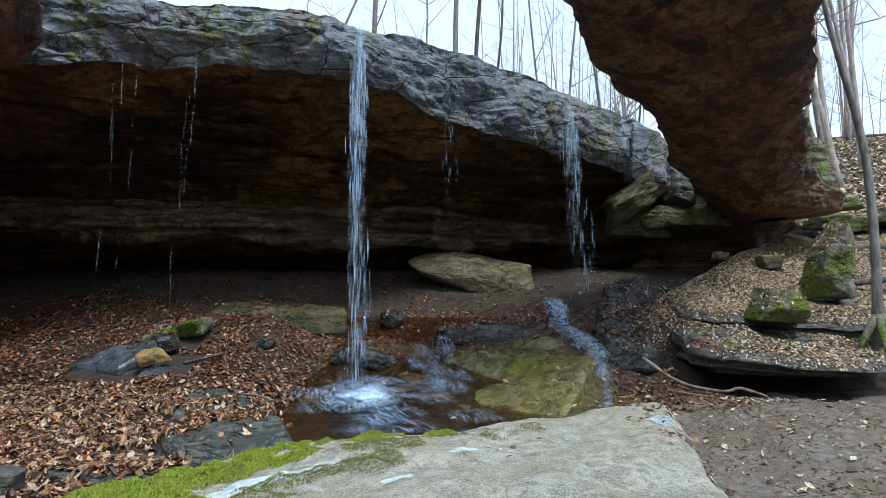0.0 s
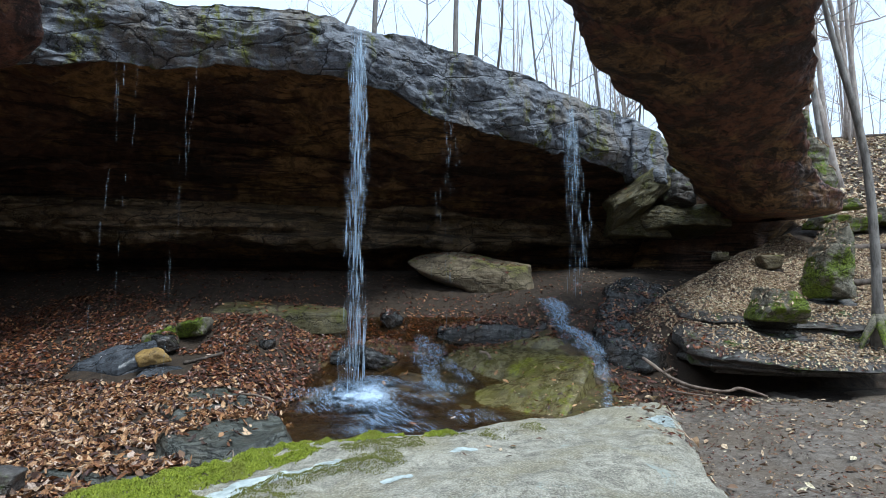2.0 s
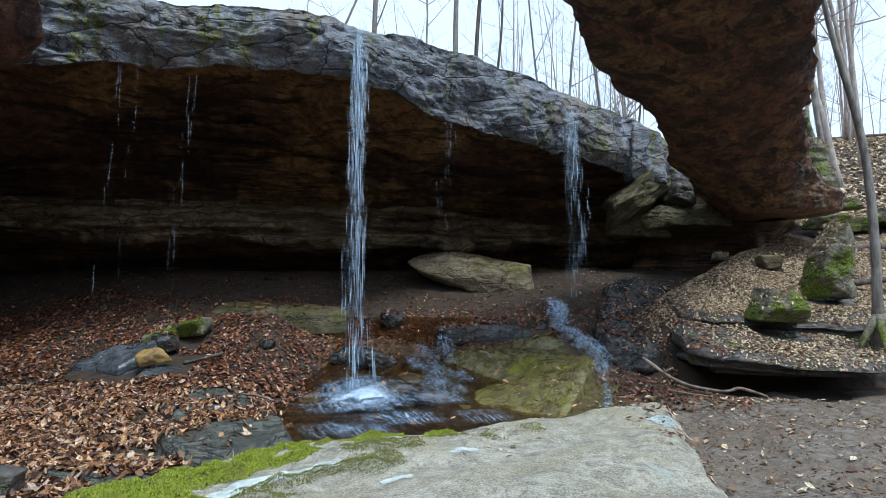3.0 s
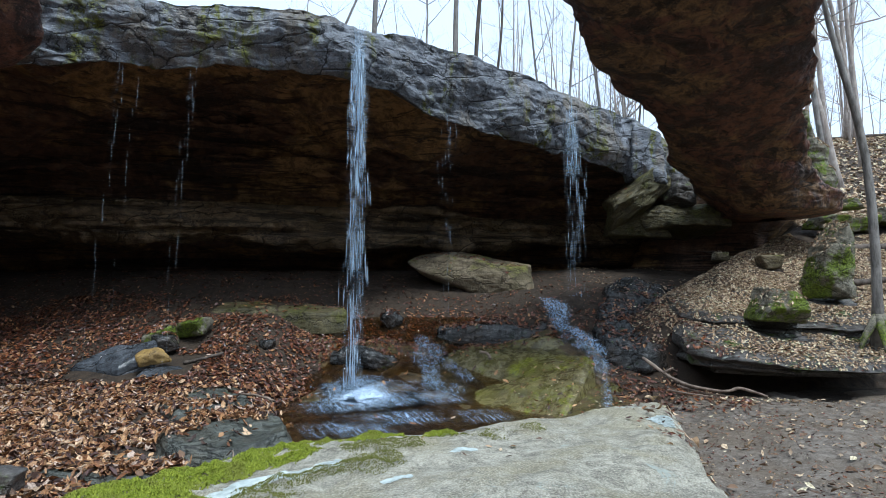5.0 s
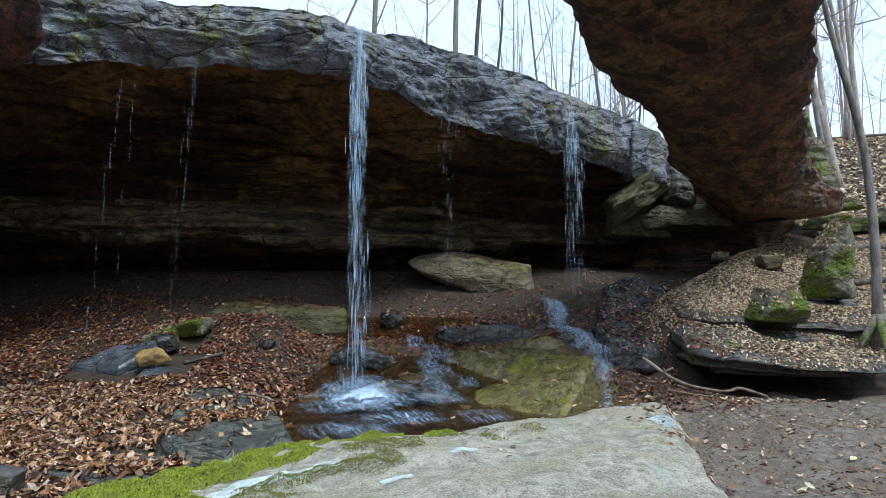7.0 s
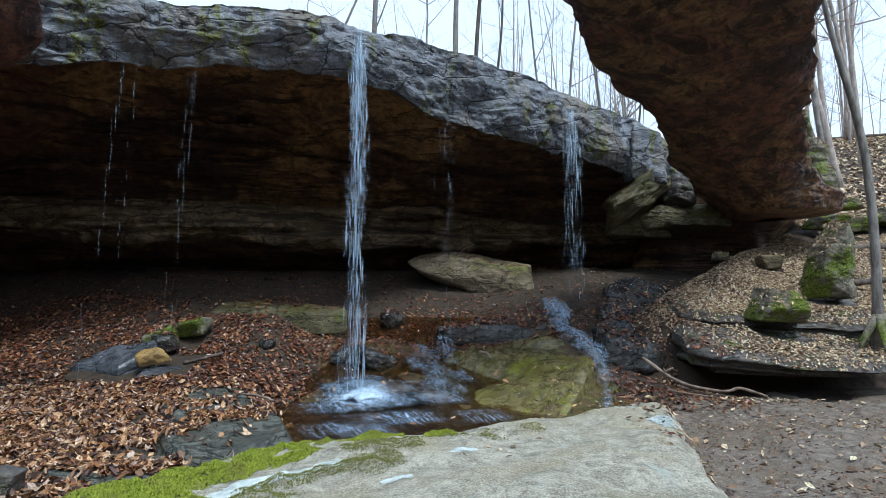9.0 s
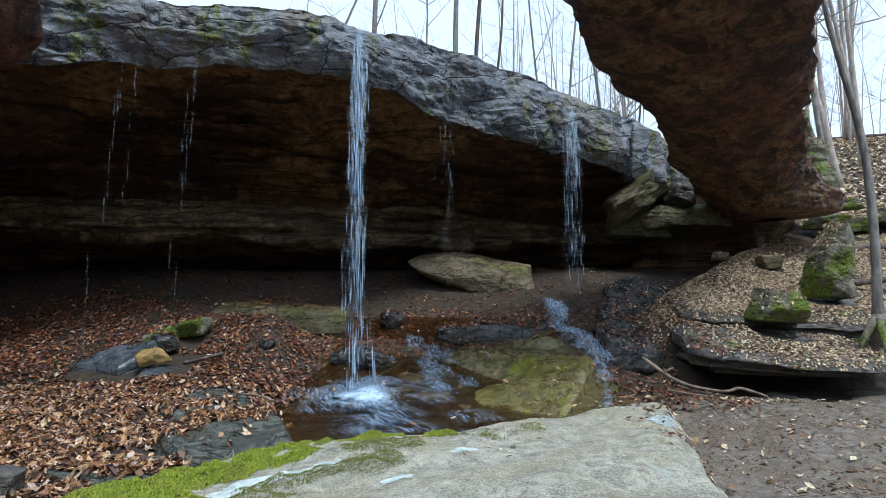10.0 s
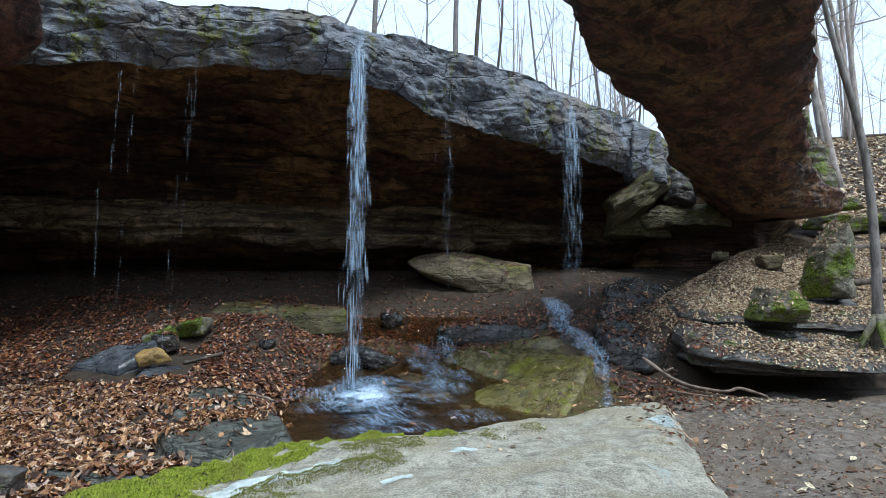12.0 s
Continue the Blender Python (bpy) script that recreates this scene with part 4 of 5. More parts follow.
def surface_of(objects):
    v, f, n = [], [], 0
    for o in objects:
        m = o.matrix_world if o.parent else o.matrix_basis
        v += [m @ q.co for q in o.data.vertices]
        f += [[i + n for i in q.vertices] for q in o.data.polygons]
        n = len(v)
    return BVHTree.FromPolygons(v, f)


ROCKS = [o for o in scene.objects if o.type == "MESH" and o not in (ledge, alcove, plateau, bridge) and "overhang" not in o.name]
FLOOR = surface_of(ROCKS)


def drop(x, y, tree=FLOOR, z=60.0):
    hit, normal, _, _ = tree.ray_cast(Vector((x, y, z)), Vector((0, 0, -1)))
    return hit, normal


LEAF_FACES = np.array([[0, 2, 1], [0, 3, 2], [1, 2, 4], [2, 5, 4], [2, 3, 6], [2, 6, 5]])


def litter(name, material, label, spots, seed, lift=0.012, tilt=0.5, slim=1.0):
    """Curled leaves, each folded along its rib, strewn over a surface."""
    g, n = np.random.default_rng(seed), len(spots)
    w, c, d = g.uniform(0.13, 0.33, n) * slim, g.uniform(-0.06, 0.26, n), g.uniform(-0.12, 0.26, n)
    o, k = np.zeros(n), np.full(n, 1.0)
    v = np.stack([np.stack(q, 1) for q in ((-0.5 * k, o, d * 0.6), (-0.15 * k, w, c), (o, o, o), (-0.12 * k, -w, c * 0.7),
                                           (0.25 * k, w * 0.75, c), (0.52 * k, g.uniform(-0.06, 0.06, n), d), (0.22 * k, -w * 0.7, c * 0.8))], 1)
    v = v * np.array([q[2] for q in spots])[:, None, None]
    up = np.array([q[1][:] for q in spots]) + g.normal(0, tilt * 0.7, (n, 3)) * (1, 1, 0.3)
    up /= np.linalg.norm(up, axis=1, keepdims=True)
    a = g.uniform(0, 6.3, n)
    e = np.stack([np.cos(a), np.sin(a), o], 1)
    ax = np.cross(e, up)
    ax /= np.linalg.norm(ax, axis=1, keepdims=True)
    ay = np.cross(up, ax)
    at = np.array([q[0][:] for q in spots]) + np.array([q[1][:] for q in spots]) * g.uniform(lift * 0.3, lift * 2.4, n)[:, None]
    p = at[:, None] + v[..., :1] * ax[:, None] + v[..., 1:2] * ay[:, None] + v[..., 2:] * up[:, None]
    f = (LEAF_FACES[None] + 7 * np.arange(n)[:, None, None]).reshape(-1, 3)
    return tagged(new(name, mesh_of(name, p.reshape(-1, 3), f, material, False)), label, "leaves", kind="stuff")


def spread(count, box, keep, size, seed, steep=0.55, tree=FLOOR):
    g, out = np.random.default_rng(seed), []
    x, y = g.uniform(box[0], box[1], count), g.uniform(box[2], box[3], count)
    ok = g.random(count) < keep(x, y)
    for px, py, q in zip(x[ok], y[ok], g.uniform(*size, count)[ok]):
        hit, normal = drop(px, py, tree)
        if hit and normal.z > steep:
            out.append((hit, normal, q))
    return out


def on_stream(x, y):
    """1 over the running water and the bare rocks beside it."""
    near = smooth(x + 0.2 * vnoise(x * 2, y * 2, 4), -2.15, -1.7) * (1 - smooth(x, 1.9, 2.4)) * (1 - smooth(y, 8.9, 9.4)) * smooth(y, 4.5, 5.2)
    bare = 0.95 * smooth(vnoise(x * 1.5, y * 1.9, 0.2), -0.05, 0.12) * ((x > -3.2) & (x < -1.6) & (y > 4.9) & (y < 7.2))
    slate = 1.0 * ((x > -4.95) & (x < -3.3) & (y > 7.7) & (y < 8.5))
    flat = 0.8 * ((x > -3.8) & (x < -1.6) & (y > 9.55) & (y < 10.1))
    return np.maximum(np.maximum(near, bare), np.maximum(slate, flat))


def clumps(x, y, s=1.3):
    return 0.35 + 0.65 * smooth(fbm(x * s, y * s, 5.5, 3), -0.45, 0.25)


litter("leaf_litter", LEAF_DRY, "dense tan and brown dry fallen leaves", spread(
    46000, (-6.2, -0.9, 2.6, 8.0), lambda x, y: (1 - on_stream(x, y)) * clumps(x, y) * (1 - 0.75 * smooth(y + 0.3 * vnoise(x, y, 1), 6.6, 7.8)), (0.05, 0.105), 3), 4, 0.016, 0.9)
litter("wet_leaf_litter", LEAF_WET, "wet red-brown fallen leaves on the slope", spread(
    64000, (-7.5, 3.6, 6.2, 11.5), lambda x, y: np.where(x > 1.8, 0.45, 1) * (1 - on_stream(x, y)) * clumps(x, y, 1.0) * smooth(y, 6.4, 7.6) * (1 - 0.93 * smooth(y + 0.4 * vnoise(x, y, 3), 9.4, 10.5)), (0.04, 0.085), 5), 6, 0.010, 0.5)
litter("pale_leaf_litter", LEAF_PALE, "pale beech leaves covering the slope", spread(
    190000, (2.9, 10.5, 7.0, 14.5), lambda x, y: (0.35 + 0.65 * clumps(x, y)) * (0.03 + 0.97 * smooth(x - 1.05 * np.maximum(0, y - 9.3) + 0.3 * vnoise(x, y, 2), 2.9, 4.0)) * np.where(y > 8.6, 1, 0.42), (0.03, 0.058), 7), 8)
litter("hillside_leaf_litter", LEAF_PALE, "pale fallen leaves on the far hillside", spread(
    42000, (6.5, 30, 12.5, 34), lambda x, y: np.where(x > 0.5 * y - 1, 0.9, 0.0), (0.10, 0.2), 9), 10)
litter("path_leaf_litter", LEAF_PALE, "scattered pale leaves on the bare dirt path", spread(
    7000, (1.0, 6.8, 2.6, 7.2), lambda x, y: 0.10 + 0.9 * smooth(x - 0.55 * y + 0.6 * vnoise(x * 1.2, y * 1.2, 8), 1.0, 2.4) + np.where(y < 3.4, 0.3, 0), (0.03, 0.09), 11), 12)
litter("slope_leaf_litter", LEAF_WET, "sparse leaves on the dark alcove floor", spread(
    1600, (-8, 4, 9.8, 12.6), lambda x, y: 0.8 + 0 * x, (0.04, 0.07), 13), 14)
litter("path_debris", LEAF_WET, "small dark leaf scraps and chips on the dirt path", spread(
    9000, (0.9, 6.8, 2.4, 8.2), lambda x, y: 0.3 + 0.7 * smooth(fbm(x * 2, y * 2, 4.4, 3), -0.3, 0.3), (0.012, 0.04), 21), 22, 0.004)
litter("pale_debris", LEAF_PALE, "small pale leaf scraps on the dirt path", spread(
    5000, (0.9, 6.8, 2.4, 8.2), lambda x, y: 0.2 + 0.8 * smooth(fbm(x * 1.6, y * 1.6, 8.4, 3), -0.2, 0.3), (0.012, 0.035), 23), 24, 0.004)
litter("pool_leaf", LEAF_DRY, "a few tan leaves lying in the pool", spread(
    60, (-2, 1.6, 6.3, 9.2), lambda x, y: 0.8 + 0 * x, (0.06, 0.1), 15), 16, 0.05)


# ---- cushion moss and lichen on the flat boulder ----
def near_line(x, y, a, b):
    ax, ay, bx, by = *a, *b
    t = np.clip(((x - ax) * (bx - ax) + (y - ay) * (by - ay)) / ((bx - ax) ** 2 + (by - ay) ** 2), 0, 1)
    return np.hypot(x - ax - t * (bx - ax), y - ay - t * (by - ay))


FRONT = surface_of([front_rock])


def patch_spots(lines, count, seed, edge, freq, grow):
    """Spots of a patch along some lines, with a ragged edge: place and depth into the patch."""
    g = np.random.default_rng(seed)
    x, y = g.uniform(-1.4, 1.25, count), g.uniform(1.55, 3.1, count)
    d = np.max([w - near_line(x, y, a, b) for a, b, w in lines], 0) + edge * fbm(x * freq, y * freq, seed, 4, 0.6)
    ok = (d > 0) & (g.random(count) < d * grow)
    return [(*drop(px, py, FRONT), q) for px, py, q in zip(x[ok], y[ok], d[ok])]


def moss_patch(name, material, label, lines, count, seed, size):
    rng, bag = random.Random(seed), Bag()
    for hit, normal, d in patch_spots(lines, count, seed, 0.06, 9, 25):
        if not hit:
            continue
        cushion = min(0.04, d * 0.3) * (0.6 + 0.9 * noise.noise(hit * 11) + 0.4 * noise.noise(hit * 30))
        s = rng.uniform(*size)
        base = np.array(hit) + np.array((0, 0, max(0, cushion) - s * 0.2))
        lean = np.array([rng.gauss(0, 0.5), rng.gauss(0, 0.5), 1.0]) * s * 1.3
        a = rng.uniform(0, 2.1)
        ring = [base + s * 0.62 * np.array((math.cos(a + k * 2.094), math.sin(a + k * 2.094), 0)) for k in range(3)]
        bag.add(ring + [base + lean], [[0, 1, 3], [1, 2, 3], [2, 0, 3]])
    return tagged(new(name, bag.mesh(name, material, False)), label, "moss", kind="stuff")


moss_patch("cushion_moss", MOSS, "bright yellow-green moss cushions on the boulder rim",
           [((-1.24, 2.05), (-1.0, 2.38), 0.12), ((-1.05, 2.08), (-0.8, 2.42), 0.13), ((-0.82, 2.2), (-0.62, 2.42), 0.1), ((-1.1, 2.45), (-0.62, 2.66), 0.07), ((-0.85, 1.98), (-0.95, 2.1), 0.07), ((-0.5, 2.64), (0.04, 2.64), 0.055)], 360000, 31, (0.003, 0.0075))
moss_patch("olive_moss", MOSS_DULL, "thin olive moss on pale sandstone",
           [((-0.55, 2.05), (-0.2, 2.25), 0.09), ((0.06, 2.62), (0.42, 2.74), 0.04), ((-0.35, 2.42), (-0.1, 2.5), 0.06), ((-0.8, 1.8), (-0.5, 1.95), 0.05)], 160000, 33, (0.0022, 0.005))
litter("dry_twig_litter", LEAF_PALE, "pale dry leaf scraps on the boulder", [(h, n_, 0.03) for h, n_, d in patch_spots([((-0.45, 2.45), (0.1, 2.55), 0.07), ((-0.1, 2.2), (0.4, 2.5), 0.08), ((-0.9, 2.3), (-0.5, 2.6), 0.03)], 16000, 35, 0.05, 9, 0.6) if h][:260], 36, 0.004)


def near_leaves():
    """Single leaves that can be told apart on the ground close by."""
    n = Nodes("single_dry_leaf")
    rnd = n.t.nodes.new("ShaderNodeObjectInfo").outputs["Random"]
    c = n.mix(rnd, (0.16, 0.085, 0.045), (0.50, 0.38, 0.26))
    mat = n.done(n.mix(n.ramp(n.noise(60, 4), 0.4, 0.7, 0, 0.4), c, (0.10, 0.055, 0.03)), 0.7)
    g = np.random.default_rng(71)
    shapes = []
    for k in range(8):
        w, c, d, b = g.uniform(0.22, 0.34), g.uniform(0.03, 0.2), g.uniform(-0.05, 0.2), g.uniform(-0.08, 0.08)
        v = [(-0.62, 0, 0.02), (-0.48, 0, 0.0), (-0.25, w * 0.8, c), (-0.22, -w * 0.8, c * 0.8), (-0.1, 0, 0), (0.08, w, c * 1.1), (0.1, -w, c), (0.2, b * 0.5, 0.02), (0.34, w * 0.55, c), (0.33, -w * 0.55, c * 0.7), (0.55, b, d)]
        f = [[0, 1, 4], [1, 4, 2], [1, 3, 4], [2, 4, 5], [4, 7, 5], [3, 6, 4], [4, 6, 7], [5, 7, 8], [6, 9, 7], [7, 10, 8], [7, 9, 10]]
        shapes.append(mesh_of("leaf", np.array(v), f, mat))
    spots = spread(330, (-3.6, -1.0, 3.3, 5.4), lambda x, y: 1 - on_stream(x, y), (0.07, 0.11), 72) + spread(120, (1.3, 3.6, 2.6, 5.2), lambda x, y: 0.5 + 0 * x, (0.05, 0.09), 73)
    for i, (hit, normal, size) in enumerate(spots[:300]):
        ob = part("leaf", shapes[i % 8], ground)
        q = normal.to_track_quat("Z", "Y") @ Euler((g.normal(0, 0.3), g.normal(0, 0.3), g.uniform(0, 6.3))).to_quaternion()
        ob.matrix_basis = Matrix.LocRotScale(hit + normal * g.uniform(0.02, 0.035), q, (size, size, size))


near_leaves()


def lichen_crust():
    n = Nodes("pale_lichen")
    c = n.mix(n.ramp(n.noise(35, 6), 0.35, 0.65), (0.36, 0.42, 0.40), (0.58, 0.64, 0.62))
    mat = n.done(c, 0.9)
    rng, bag = random.Random(41), Bag()
    lines = [((-0.8, 1.95), (-0.64, 2.11), 0.06), ((-0.64, 2.12), (-0.40, 2.23), 0.045), ((-1.25, 1.94), (-1.02, 1.96), 0.07), ((-0.92, 1.88), (-0.75, 1.88), 0.045), ((-0.2, 2.03), (-0.14, 2.03), 0.02), ((0.05, 2.35), (0.09, 2.36), 0.02), ((1.05, 2.95), (1.1, 3.0), 0.03)]
    for hit, normal, d in patch_spots(lines, 110000, 43, 0.035, 12, 1000):
        if hit:
            r, a = rng.uniform(0.006, 0.014), rng.uniform(0, 1)
            h = np.array(hit) + (0, 0, rng.uniform(0.002, 0.0035))
            ring = [h + r * np.array((math.cos(a + k * 1.257), math.sin(a + k * 1.257), -0.15)) for k in range(5)]
            bag.add(ring, [[0, 1, 2, 3, 4]])
    return tagged(new("lichen_crust", bag.mesh("lichen_crust", mat, False)), "pale blue-grey lichen crust on sandstone", "lichen", kind="stuff")


lichen_crust()


# ---- trees ----
def limb(bag, rng, start, way, length, r, level, sides, up=0.06):
    n = 8 if level == 0 else 6
    p, d, path = np.array(start, float), np.array(way, float), []
    for i in range(n):
        path.append(p.copy())
        d = d + np.array([rng.gauss(0, 0.09), rng.gauss(0, 0.09), up + rng.gauss(0, 0.05)])
        d /= np.linalg.norm(d)
        p = p + d * length / (n - 1)
    bag.add(*tube(path, np.linspace(r, r * 0.3, n), sides))
    if level <= 0:
        return
    for _ in range(rng.randint(3, 5)):
        k = rng.uniform(0.25, 0.95) * (n - 1)
        i = int(k)
        s = path[i] + (path[min(i + 1, n - 1)] - path[i]) * (k - i)
        a = rng.uniform(0, 6.3)
        w = d * 0.6 + np.array([math.cos(a), math.sin(a), rng.uniform(-0.1, 0.6)]) * 0.8
        limb(bag, rng, s, w / np.linalg.norm(w), length * rng.uniform(0.35, 0.6), r * 0.42, level - 1, max(4, sides - 1), up)


def bare_tree(x, y, z, height, r, seed, material, label, lean=(0, 0), level=2, first=0.25, count=10, group="bare trees", course=()):
    rng = random.Random(seed)
    tree = tagged(new("tree"), label, "tree", group)
    tree.location = (x, y, z)
    n, path = 16, []
    p, d = np.array([0, 0, -0.3]), np.array([lean[0], lean[1], 1.0])
    bend = np.array([rng.gauss(0, 0.006), rng.gauss(0, 0.006), 0])
    for i in range(n):
        path.append(p.copy())
        d = d + bend + np.array([rng.gauss(0, 0.02), rng.gauss(0, 0.02), 0])
        p = p + d / np.linalg.norm(d) * height / (n - 1)
    if course:
        k = np.linspace(0, 1, n)
        path = list(np.stack([spline(k, np.linspace(0, 1, len(course)), [q[a] for q in course]) for a in range(3)], 1))
    rad = 0.8 * r * np.linspace(1, 0.22, n)
    rad[0] *= 1.5
    trunk, crown = Bag(), Bag()
    trunk.add(*tube(path, rad, 9))
    for _ in range(count):
        k = rng.uniform(first, 0.97) * (n - 1)
        i = int(k)
        s = path[i] + (path[min(i + 1, n - 1)] - path[i]) * (k - i)
        a = rng.uniform(0, 6.3)
        w = np.array([math.cos(a), math.sin(a), rng.uniform(0.2, 1.0)])
        limb(crown, rng, s, w / np.linalg.norm(w), height * rng.uniform(0.12, 0.26), rad[i] * rng.uniform(0.28, 0.5), level, 5)
    part("trunk", trunk.mesh("trunk", material), tree)
    tagged(part("crown", crown.mesh("crown", material), tree), kind="stuff")
    return tree


def plateau_z(x, y):
    return float(np.interp(x, LIP_X, LIP_TOP)) + 0.004 * y


for x, y, r, lean, h, mat_, k in [(-4.1, 16, 0.07, (0.3, 0.1), 9, BARK, 3), (-2.95, 14.6, 0.035, (0.4, 0), 7, BARK_DARK, 4), (-1.66, 13, 0.085, (0.02, 0), 11, BARK, 4),
                                  (-0.45, 16, 0.05, (-0.02, 0), 9, BARK, 12), (0.28, 14, 0.095, (0.0, 0), 12, BARK, 5), (0.66, 12.6, 0.065, (0.06, 0), 10, BARK_DARK, 5),
                                  (1.12, 13.6, 0.045, (0.12, 0), 9, BARK_DARK, 8), (2.95, 17, 0.05, (-0.03, 0), 10, BARK, 9), (4.2, 20, 0.07, (0.02, 0), 13, BARK, 9),
                                  (5.9, 21, 0.09, (0.0, 0), 13, BARK, 9), (7.0, 22, 0.12, (-0.02, 0), 14, BARK, 8), (6.6, 20.4, 0.06, (0.05, 0), 12, BARK_DARK, 9)]:
    bare_tree(x, y, plateau_z(x, y), h, r, int(x * 100 + 900), mat_, "slender leafless tree on the rim above the ledge", lean, 2, 0.12, k, "rim trees")
rng = random.Random(77)
for i in range(42):
    y = rng.uniform(14, 24)
    x = y * rng.uniform(0.10, 0.34)
    bare_tree(x, y, plateau_z(x, y) - 0.1, rng.uniform(4, 9), rng.uniform(0.018, 0.04), 300 + i, BARK_HAZED if i % 4 else BARK,
              "thin leafless sapling on the rim above the ledge", (rng.gauss(0, 0.045), 0), 2, 0.1, 7, "rim saplings")
for i in range(9):
    y = rng.uniform(16, 26)
    x = y * rng.uniform(-0.4, 0.1)
    bare_tree(x, y, plateau_z(x, y) - 0.1, rng.uniform(5, 9), rng.uniform(0.02, 0.04), 400 + i, BARK_HAZED, "thin leafless sapling on the rim above the ledge", (rng.gauss(0, 0.1), 0), 2, 0.1, 8, "rim saplings")
beech = bare_tree(5.72, 7.85, 0.95, 10, 0.082, 91, BARK, "smooth grey tree with mossy roots beside the shelf", (-0.085, 0.03), 2, 0.62, 7, "slope trees",
                  [(-0.02, 0, -0.3), (0.02, 0, 1.0), (-0.02, 0, 2.15), (-0.14, 0, 2.95), (-0.3, 0, 3.6), (-0.47, 0, 4.4), (-0.65, 0, 5.6), (-0.8, 0, 7.0), (-0.9, 0, 8.5)])
for a in (200, 245, 290, 335, 20):
    w, root = np.array((math.cos(radians(a)), math.sin(radians(a)), 0)), Bag()
    root.add(*tube([np.array((0, 0, 0.2)) + w * 0.02, np.array((0, 0, 0.05)) + w * 0.13, np.array((0, 0, -0.12)) + w * 0.3, np.array((0, 0, -0.45)) + w * 0.42], [0.05, 0.055, 0.04, 0.02], 7))
    part("root", root.mesh("root", MOSSY), beech, "moss-covered spreading root")
for x, y, r, lean, h in [(8.2, 12.6, 0.10, (-0.12, 0.05), 12), (9.9, 15.0, 0.10, (-0.08, 0), 13), (11.0, 16.2, 0.13, (-0.1, 0), 14), (13.3, 18.5, 0.11, (-0.03, 0), 13), (14.4, 20, 0.13, (0, 0), 14),
                         (15.2, 23, 0.14, (-0.05, 0), 14), (17.4, 25, 0.15, (0.02, 0), 15), (16.3, 26, 0.12, (0.0, 0), 14), (18.9, 27, 0.15, (0, 0), 15), (20.5, 29, 0.14, (0, 0), 15), (19.0, 31, 0.15, (0, 0), 15)]:
    bare_tree(x, y, float(ground_z(x, y)), h, r, int(x * 70), BARK_HAZED if y > 16 else BARK, "tall leafless tree on the leafy hillside", lean, 2, 0.3, 8, "hillside trees")
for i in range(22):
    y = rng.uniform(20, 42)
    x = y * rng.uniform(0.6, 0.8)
    bare_tree(x, y, float(ground_z(x, y)), rng.uniform(6, 12), rng.uniform(0.03, 0.07), 500 + i, BARK_HAZED, "thin leafless sapling on the far hillside", (rng.gauss(0, 0.06), 0), 2, 0.15, 8, "hillside saplings")


# ---- fallen wood ----
def stick(name, path, r0, r1, material, label, twigs=(), category="branch"):
    bag = Bag()
    ts = np.linspace(0, 1, len(path))
    t = np.linspace(0, 1, 26)
    pts = np.stack([spline(t, ts, [q[k] for q in path]) for k in range(3)], 1)
    pts += 0.12 * r0 * np.stack([vnoise(t * 18, k, 2.5) for k in range(3)], 1) * 2
    bag.add(*tube(pts, np.linspace(r0, r1, 26) * (1 + 0.2 * vnoise(t * 14, 1, 1)), 9))
    for q in twigs:
        bag.add(*tube(q, np.linspace(r1, r1 * 0.4, len(q)), 6))
    return tagged(new(name, bag.mesh(name, material)), label, category)


stick("driftwood_branch", [(2.48, 7.45, 0.63), (2.66, 7.1, 0.45), (2.85, 6.85, 0.36), (3.15, 6.72, 0.33), (3.32, 6.72, 0.36), (3.55, 6.6, 0.29)], 0.022, 0.015, DRIFT,
      "bleached driftwood branch leaning on wet rocks", [[(2.62, 7.15, 0.48), (2.72, 7.16, 0.53), (2.78, 7.15, 0.50)], [(2.7, 6.95, 0.36), (2.95, 6.8, 0.29), (3.25, 6.75, 0.27)], [(2.6, 7.0, 0.3), (2.8, 6.85, 0.28), (3.0, 6.72, 0.27)]])
stick("fallen_log", [(7.75, 11.6, 2.32), (8.4, 11.5, 2.36), (9.6, 11.2, 2.4)], 0.07, 0.09, BARK_DARK, "dark weathered log lying across the slope", category="log")
stick("fallen_log", [(6.6, 9.6, 1.62), (7.2, 9.55, 1.66), (8.0, 9.5, 1.68)], 0.05, 0.06, BARK_DARK, "mossy log lying beside the boulder", category="log")
stick("fallen_log", [(14.5, 26.5, 8.35), (17, 26.3, 8.55), (20, 26.0, 8.7)], 0.05, 0.07, BARK_DARK, "dark log on the far hilltop", category="log")
stick("stick", [(-2.35, 6.95, 0.27), (-2.1, 6.85, 0.26), (-1.9, 6.8, 0.21)], 0.018, 0.012, DRIFT, "pale peeled stick on the stream edge", category="stick")
stick("stick", [(-3.5, 8.1, 0.50), (-3.25, 8.12, 0.55), (-3.0, 8.2, 0.62)], 0.024, 0.02, BARK_DARK, "dark wet stick among leaves", category="stick")
stick("stick", [(0.55, 8.9, 0.58), (0.65, 8.75, 0.56), (0.68, 8.6, 0.5)], 0.022, 0.02, DRIFT, "short pale stick on wet rock", category="stick")
stick("twig", [(-1.35, 3.9, 0.18), (-1.45, 4.2, 0.30), (-1.6, 4.5, 0.2)], 0.008, 0.004, DRIFT, "thin bent twig in dry leaves", category="stick")
settle(boulder("stone", (0.3, 0.24, 0.2), LEDGE, "dark mossy stone in leaf litter", 51, 5, detail=4, category="stone"), -3.05, 4.2, 0.1)


